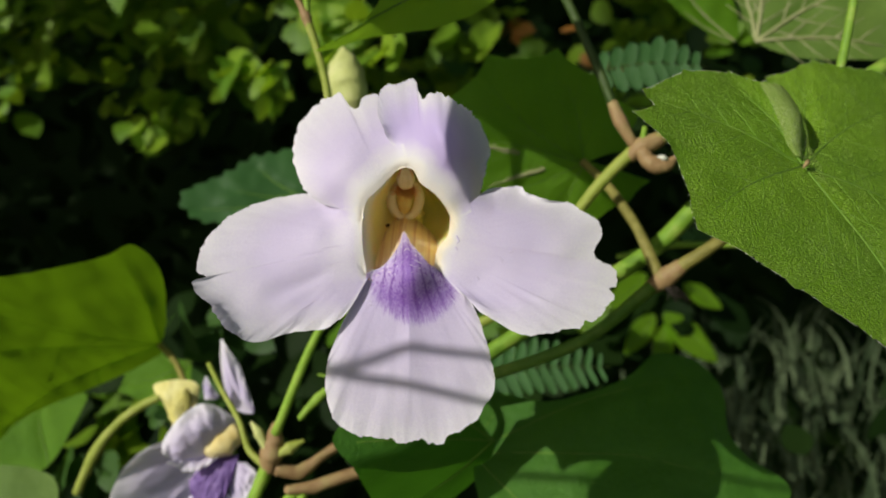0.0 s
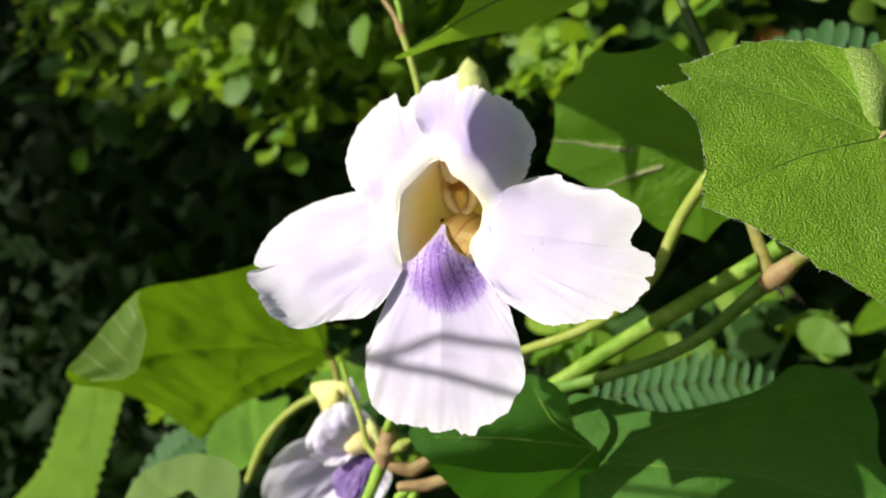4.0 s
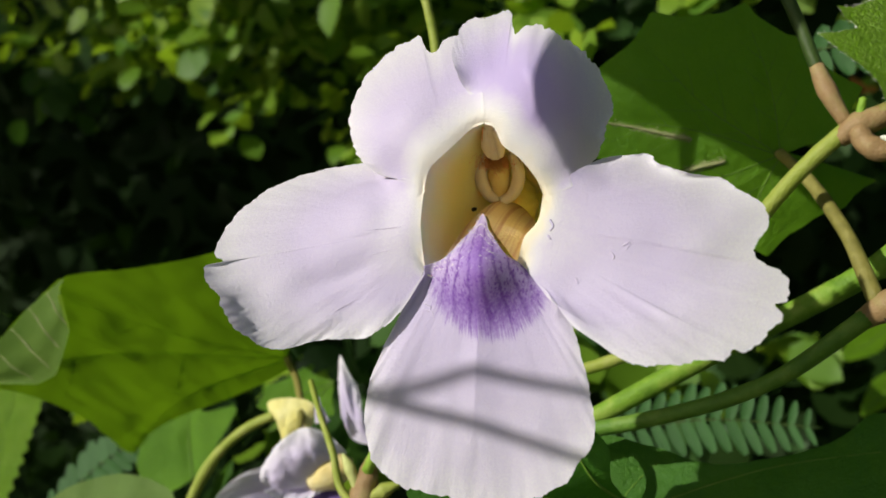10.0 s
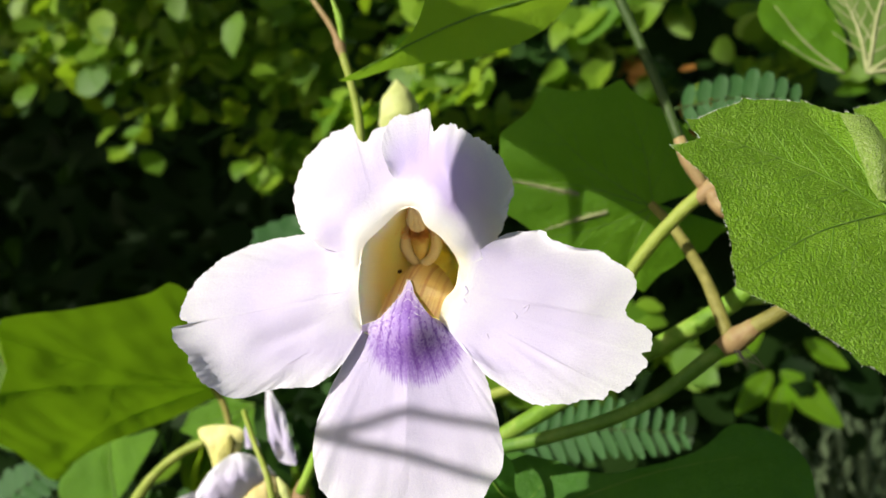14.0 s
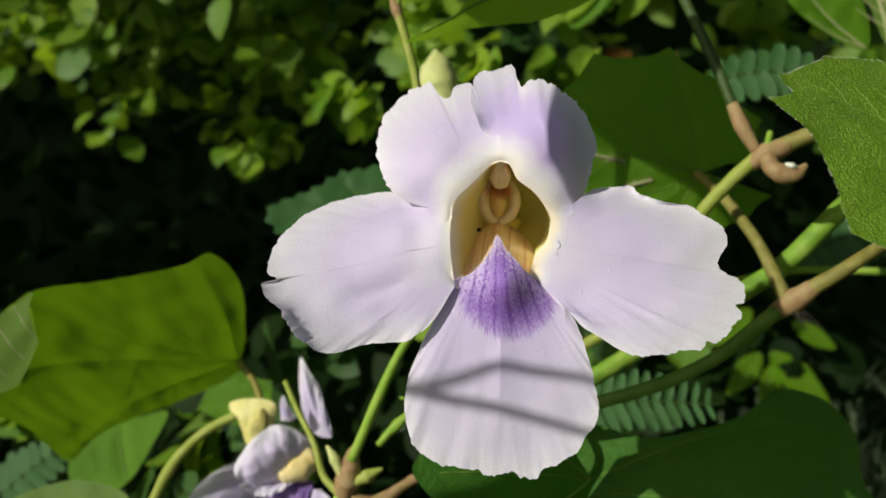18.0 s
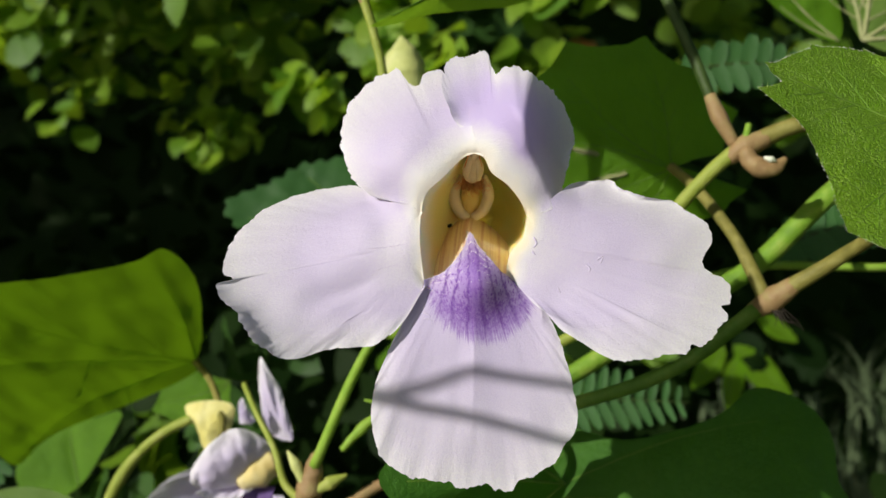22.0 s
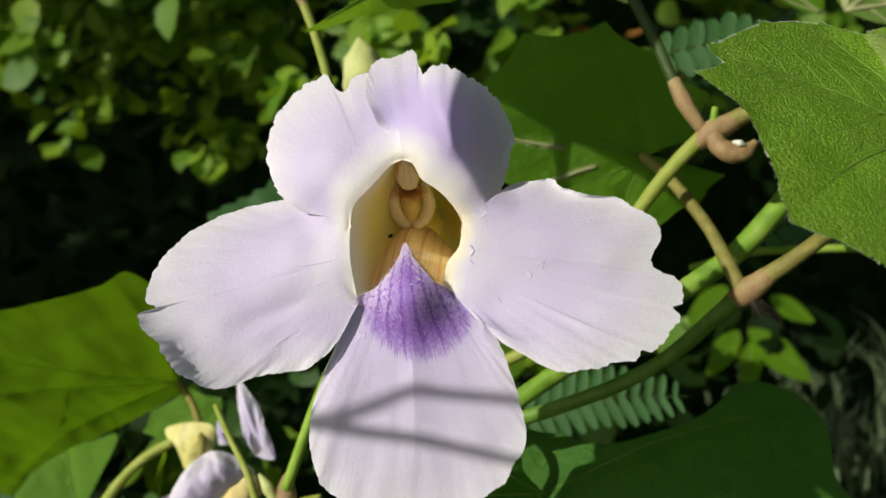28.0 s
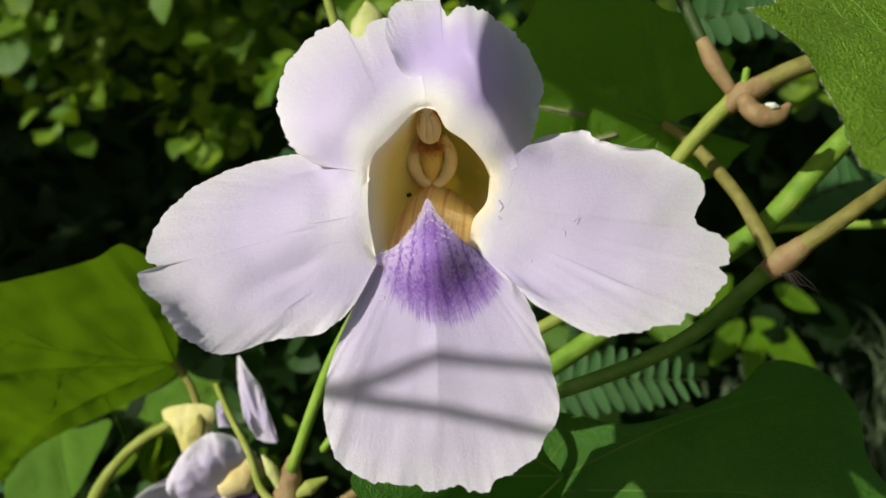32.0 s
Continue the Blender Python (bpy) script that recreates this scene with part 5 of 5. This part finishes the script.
for nm, pts, r, m in (("lower_joint", [(-0.0255, 0.2, 1.222), (-0.0268, 0.2, 1.2365), (-0.0288, 0.2, 1.2450), (-0.0312, 0.2, 1.2525)], [0.001, 0.00095, 0.0009, 0.0010], STEM_YELLOW),
                      ("node", [(-0.0308, 0.2, 1.2512), (-0.0316, 0.2, 1.2535), (-0.0325, 0.2, 1.2555)], [0.0009, 0.0013, 0.0009], NODE),
                      ("upper_joint", [(-0.0322, 0.2, 1.255), (-0.0345, 0.2, 1.259), (-0.0400, 0.2, 1.2665), (-0.046, 0.2, 1.275)], [0.0008, 0.0007, 0.0006, 0.0006], NODE),
                      ("side_shoot", [(-0.0312, 0.2, 1.2545), (-0.0318, 0.1995, 1.259), (-0.0335, 0.199, 1.2635)], [0.0006, 0.0009, 0.0004], STEM_BRIGHT)):
    part(nm, tube_mesh(nm, [Vector(p) - stem_top.location for p in pts], r, m, 10), stem_top)

bud = thing("bud", (-0.0270, 0.246, 1.238), "pale yellow-green closed flower bud", "bud")
part("body", tube_mesh("body", [(0.0018, 0, -0.004), (0.0006, 0, 0.003), (-0.0004, 0, 0.009), (-0.0010, 0, 0.015), (-0.0016, 0, 0.0195)], [0.0012, 0.0052, 0.0058, 0.0042, 0.0004], BUD, 18, 30, 0.12), bud)
part("stalk", tube_mesh("stalk", [(0.0018, 0, -0.0035), (0.004, 0.001, -0.012), (0.006, 0.001, -0.03)], [0.0012, 0.0009, 0.0009], STEM_BRIGHT, 10), bud)

leaf_stem = thing("tendril", (-0.0921, 0.2824, 1.1687), "thin brownish stalk of the backlit leaf", "stalk")
part("stalk", tube_mesh("stalk", [(0, 0, 0), (0.009, -0.012, -0.005), (0.016, -0.024, -0.014), (0.016, -0.032, -0.024)], [0.0012, 0.001, 0.001, 0.001], PETIOLE, 10), leaf_stem)
hook = thing("tendril", (-0.0850, 0.262, 1.1560), "bent light green stalk", "stalk")
part("stalk", tube_mesh("stalk", [(-0.0005, 0, -0.0005), (-0.008, 0, -0.0045), (-0.0150, 0, -0.0105), (-0.0205, 0, -0.018), (-0.0260, 0, -0.030)], [0.0013, 0.0014, 0.0014, 0.0018, 0.0013], STEM_YELLOW, 12), hook)
bract = thing("bract", (-0.078, 0.262, 1.149), "small yellow bract on a bent stalk", "bract")
bl = even([(-9.5, 10), (-3, 11.5), (3.5, 10.5), (4.0, 6), (1.5, 0), (-1.5, -5.5), (-4.5, -1), (-6.5, 4), (-9, 7)], 60, True)
bv_ = []
for i in range(9):
    for p in bl:
        q = np.array((-2.5, 4)) + (p - np.array((-2.5, 4))) * (0.01 + 0.99 * i / 8)
        bv_.append((q[0] / 1000, (-2.6 * (1 - (i / 8) ** 2) + 0.5 * wobble(q[0] * 0.5, q[1] * 0.5)) / 1000, q[1] / 1000))
part("body", mesh_of("body", bv_, grid_faces(9, 60, True), BRACT), bract)

joint = thing("joint", (-0.0433, 0.218, 1.1480), "pinkish-brown joint of stalks with small buds", "stem joint")
for nm, pts, r, m in (("knob", [(-0.0008, 0, -0.004), (0.0000, 0, 0.0000), (0.0008, 0, 0.0045), (0.0014, 0, 0.0082)], [0.0018, 0.0031, 0.0023, 0.0010], NODE),
                      ("stalk", [(-0.001, 0, -0.003), (-0.004, 0, -0.010), (-0.009, -0.001, -0.022), (-0.014, -0.002, -0.035)], [0.0018, 0.0016, 0.0015, 0.0014], STEM_BRIGHT),
                      ("stalk", [(-0.001, 0, -0.003), (-0.0060, 0.002, 0.0010), (-0.0090, 0.004, 0.0080), (-0.0150, 0.010, 0.0150), (-0.0200, 0.016, 0.0210)], [0.0011, 0.0009, 0.0008, 0.0007, 0.0007], STEM_YELLOW),
                      ("stalk", [(0.0010, 0, -0.0035), (0.0070, 0.002, -0.0045), (0.0130, 0.004, -0.0005), (0.0225, 0.007, 0.0045)], [0.0016, 0.0019, 0.0013, 0.0012], NODE),
                      ("stalk", [(0.0040, -0.001, -0.0085), (0.0110, 0.001, -0.0080), (0.0200, 0.003, -0.0055), (0.0320, 0.006, -0.0035)], [0.0012, 0.0017, 0.0016, 0.0012], NODE),
                      ("stalk", [(0.0030, 0, -0.012), (0.008, 0.001, -0.009), (0.003, 0, -0.022)], [0.0012, 0.0014, 0.0014], STEM_BRIGHT),
                      ("side_bud", [(0.0015, -0.001, 0.0000), (0.0050, -0.001, 0.0022), (0.0085, -0.001, 0.0040)], [0.0008, 0.0016, 0.0004], STEM_YELLOW),
                      ("scale", [(-0.0010, -0.001, 0.0020), (-0.0030, -0.001, 0.0060), (-0.0050, 0.000, 0.0085)], [0.0010, 0.0013, 0.0003], BUD),
                      ("side_shoot", [(0.0065, 0.004, 0.0085), (0.0110, 0.005, 0.0135), (0.0150, 0.006, 0.0165)], [0.0008, 0.0013, 0.0009], STEM_BRIGHT),
                      ("tendril_tip", [(0.0150, 0.006, 0.0165), (0.0155, 0.006, 0.0185), (0.0110, 0.006, 0.0195)], [0.0007, 0.0005, 0.0003], STEM_BRIGHT)):
    part(nm, tube_mesh(nm, pts, r, m, 12, None, 0.15), joint)

# ---- the second, wilting flower ----
second = thing("flower", (-0.0705, 0.2455, 1.140), "smaller wilting lilac flower hanging by a stalk", "flower", "flowers of the vine")


def draped(label, inner, outer, bulge, material, seed, rows=22, cols=60):
    a, b = even(inner, cols), even(outer, cols)
    verts, uvs = [], []
    for i in range(rows + 1):
        f = i / rows
        for j in range(cols):
            s = j / (cols - 1)
            p = a[j] + (b[j] - a[j]) * f
            d = p[2] - bulge * math.sin(math.pi * f) * math.sin(math.pi * s) + 1.7 * f * wobble(s * 6 + seed, f * 2.5, seed) + 0.9 * f * wobble(s * 13 + seed, f * 5, seed) + 0.35 * f * wobble(s * 30 + seed, f * 9, seed)
            verts.append((p[0] / 1000, d / 1000, p[1] / 1000))
            uvs.append((s + seed, f))
    return part("petal", with_mouth(mesh_of("petal", verts, grid_faces(rows + 1, cols), material, uvs), [5.0] * len(verts)), second, label)


# (x, z, y) in millimetres
draped("drooping wide petal", [(3, 4, 10), (1, 0, 11), (1.5, -5, 11), (2, -9, 11)], [(-7, 6.4, 0), (-13.4, 3.7, -4), (-18.5, -1.6, -6), (-21.4, -8.8, -7), (-21.8, -14.4, -6), (-19, -18, -4), (-13, -17.6, 0), (-5.4, -15, 5), (1, -11, 9)], 2.0, PETAL, 11.0)
draped("rolled upper petal with a white rim", [(10, 7, 3), (6, 3.5, 1), (1.5, 1, 0), (-3, 0.5, -1)], [(11.5, 10.5, 3), (9.8, 13, 1), (6, 16, -1), (2, 16.5, -3), (-2.2, 13.6, -4), (-6, 9, -5), (-7.6, 5.5, -5), (-6.5, 2, -4), (-4, 0.5, -2)], 4.5, PETAL, 12.0)
draped("curled inner fold", [(9, 6, 2), (4, 4, 0), (0, 3, -1)], [(7, 1, -1), (3, -1.5, -3), (-2, -2, -4), (-6, 1, -5)], -2.5, PETAL, 16.0)
draped("small upright petal", [(8, 12, 14), (11, 11, 13), (14, 11, 12)], [(5, 17, 15), (3.5, 25, 15), (3.8, 33, 14), (7, 29, 13), (10, 24.5, 13), (13, 17, 12), (14.5, 12, 12)], 2, PETAL, 13.0)
draped("white rolled bud tip", [(1, 16, 7), (4, 16, 7)], [(0.5, 20, 7), (1.5, 23, 6), (3.5, 20, 6), (5.5, 17, 7)], 1.2, PETAL, 17.0)
draped("violet lower lip", [(5, 2, 3), (9, 1, 3), (12, 1, 3)], [(-2, -6, 1), (0, -11, -1), (5, -13, -2), (9, -10, -1), (11, -4, 1)], 1.5, VIOLET, 14.0)
draped("white lower petal", [(0, -9, 1), (5, -10, 0), (9, -9, 1)], [(-8, -16, -1), (-7, -22, -2), (2, -25, -2), (10, -22, -1), (12, -14, 0)], 2, PETAL, 18.0)
draped("narrow folded petal", [(10, -1, 3), (10, -6, 2)], [(14, -1, 2), (17.5, -4, 1), (16.5, -9, 0), (13, -15, 0), (9, -19, 0)], 1.5, PETAL, 15.0)
part("throat", tube_mesh("throat", [(0.0035, 0.0005, 0.003), (0.0075, 0.0015, 0.0050), (0.0115, 0.003, 0.0075)], [0.0030, 0.0043, 0.0034], YELLOW, 16, 14, 0.15), second, "yellow throat")

# ---- twigs above the viewer, which throw their thin shade on the lower petal ----
def above(points, k):
    return [Vector((FLOWER.x + u * TENTH, FLOWER.y, FLOWER.z + v * TENTH)) + SUN * k for u, v in points]


shade = thing("twig", above([(-100, -215)], 0.2)[0], "thin forked dry twig above the flower", "twig")
for pts in ([(-420, -190), (-150, -212), (-90, -206), (0, -178), (60, -182), (150, -192), (420, -230)], [(-150, -216), (-60, -232), (20, -245), (150, -275), (420, -330)]):
    part("shoot", tube_mesh("shoot", [p - shade.location for p in above(pts, 0.2)], [0.0009, 0.0008, 0.0007], BARK, 8, 30), shade)
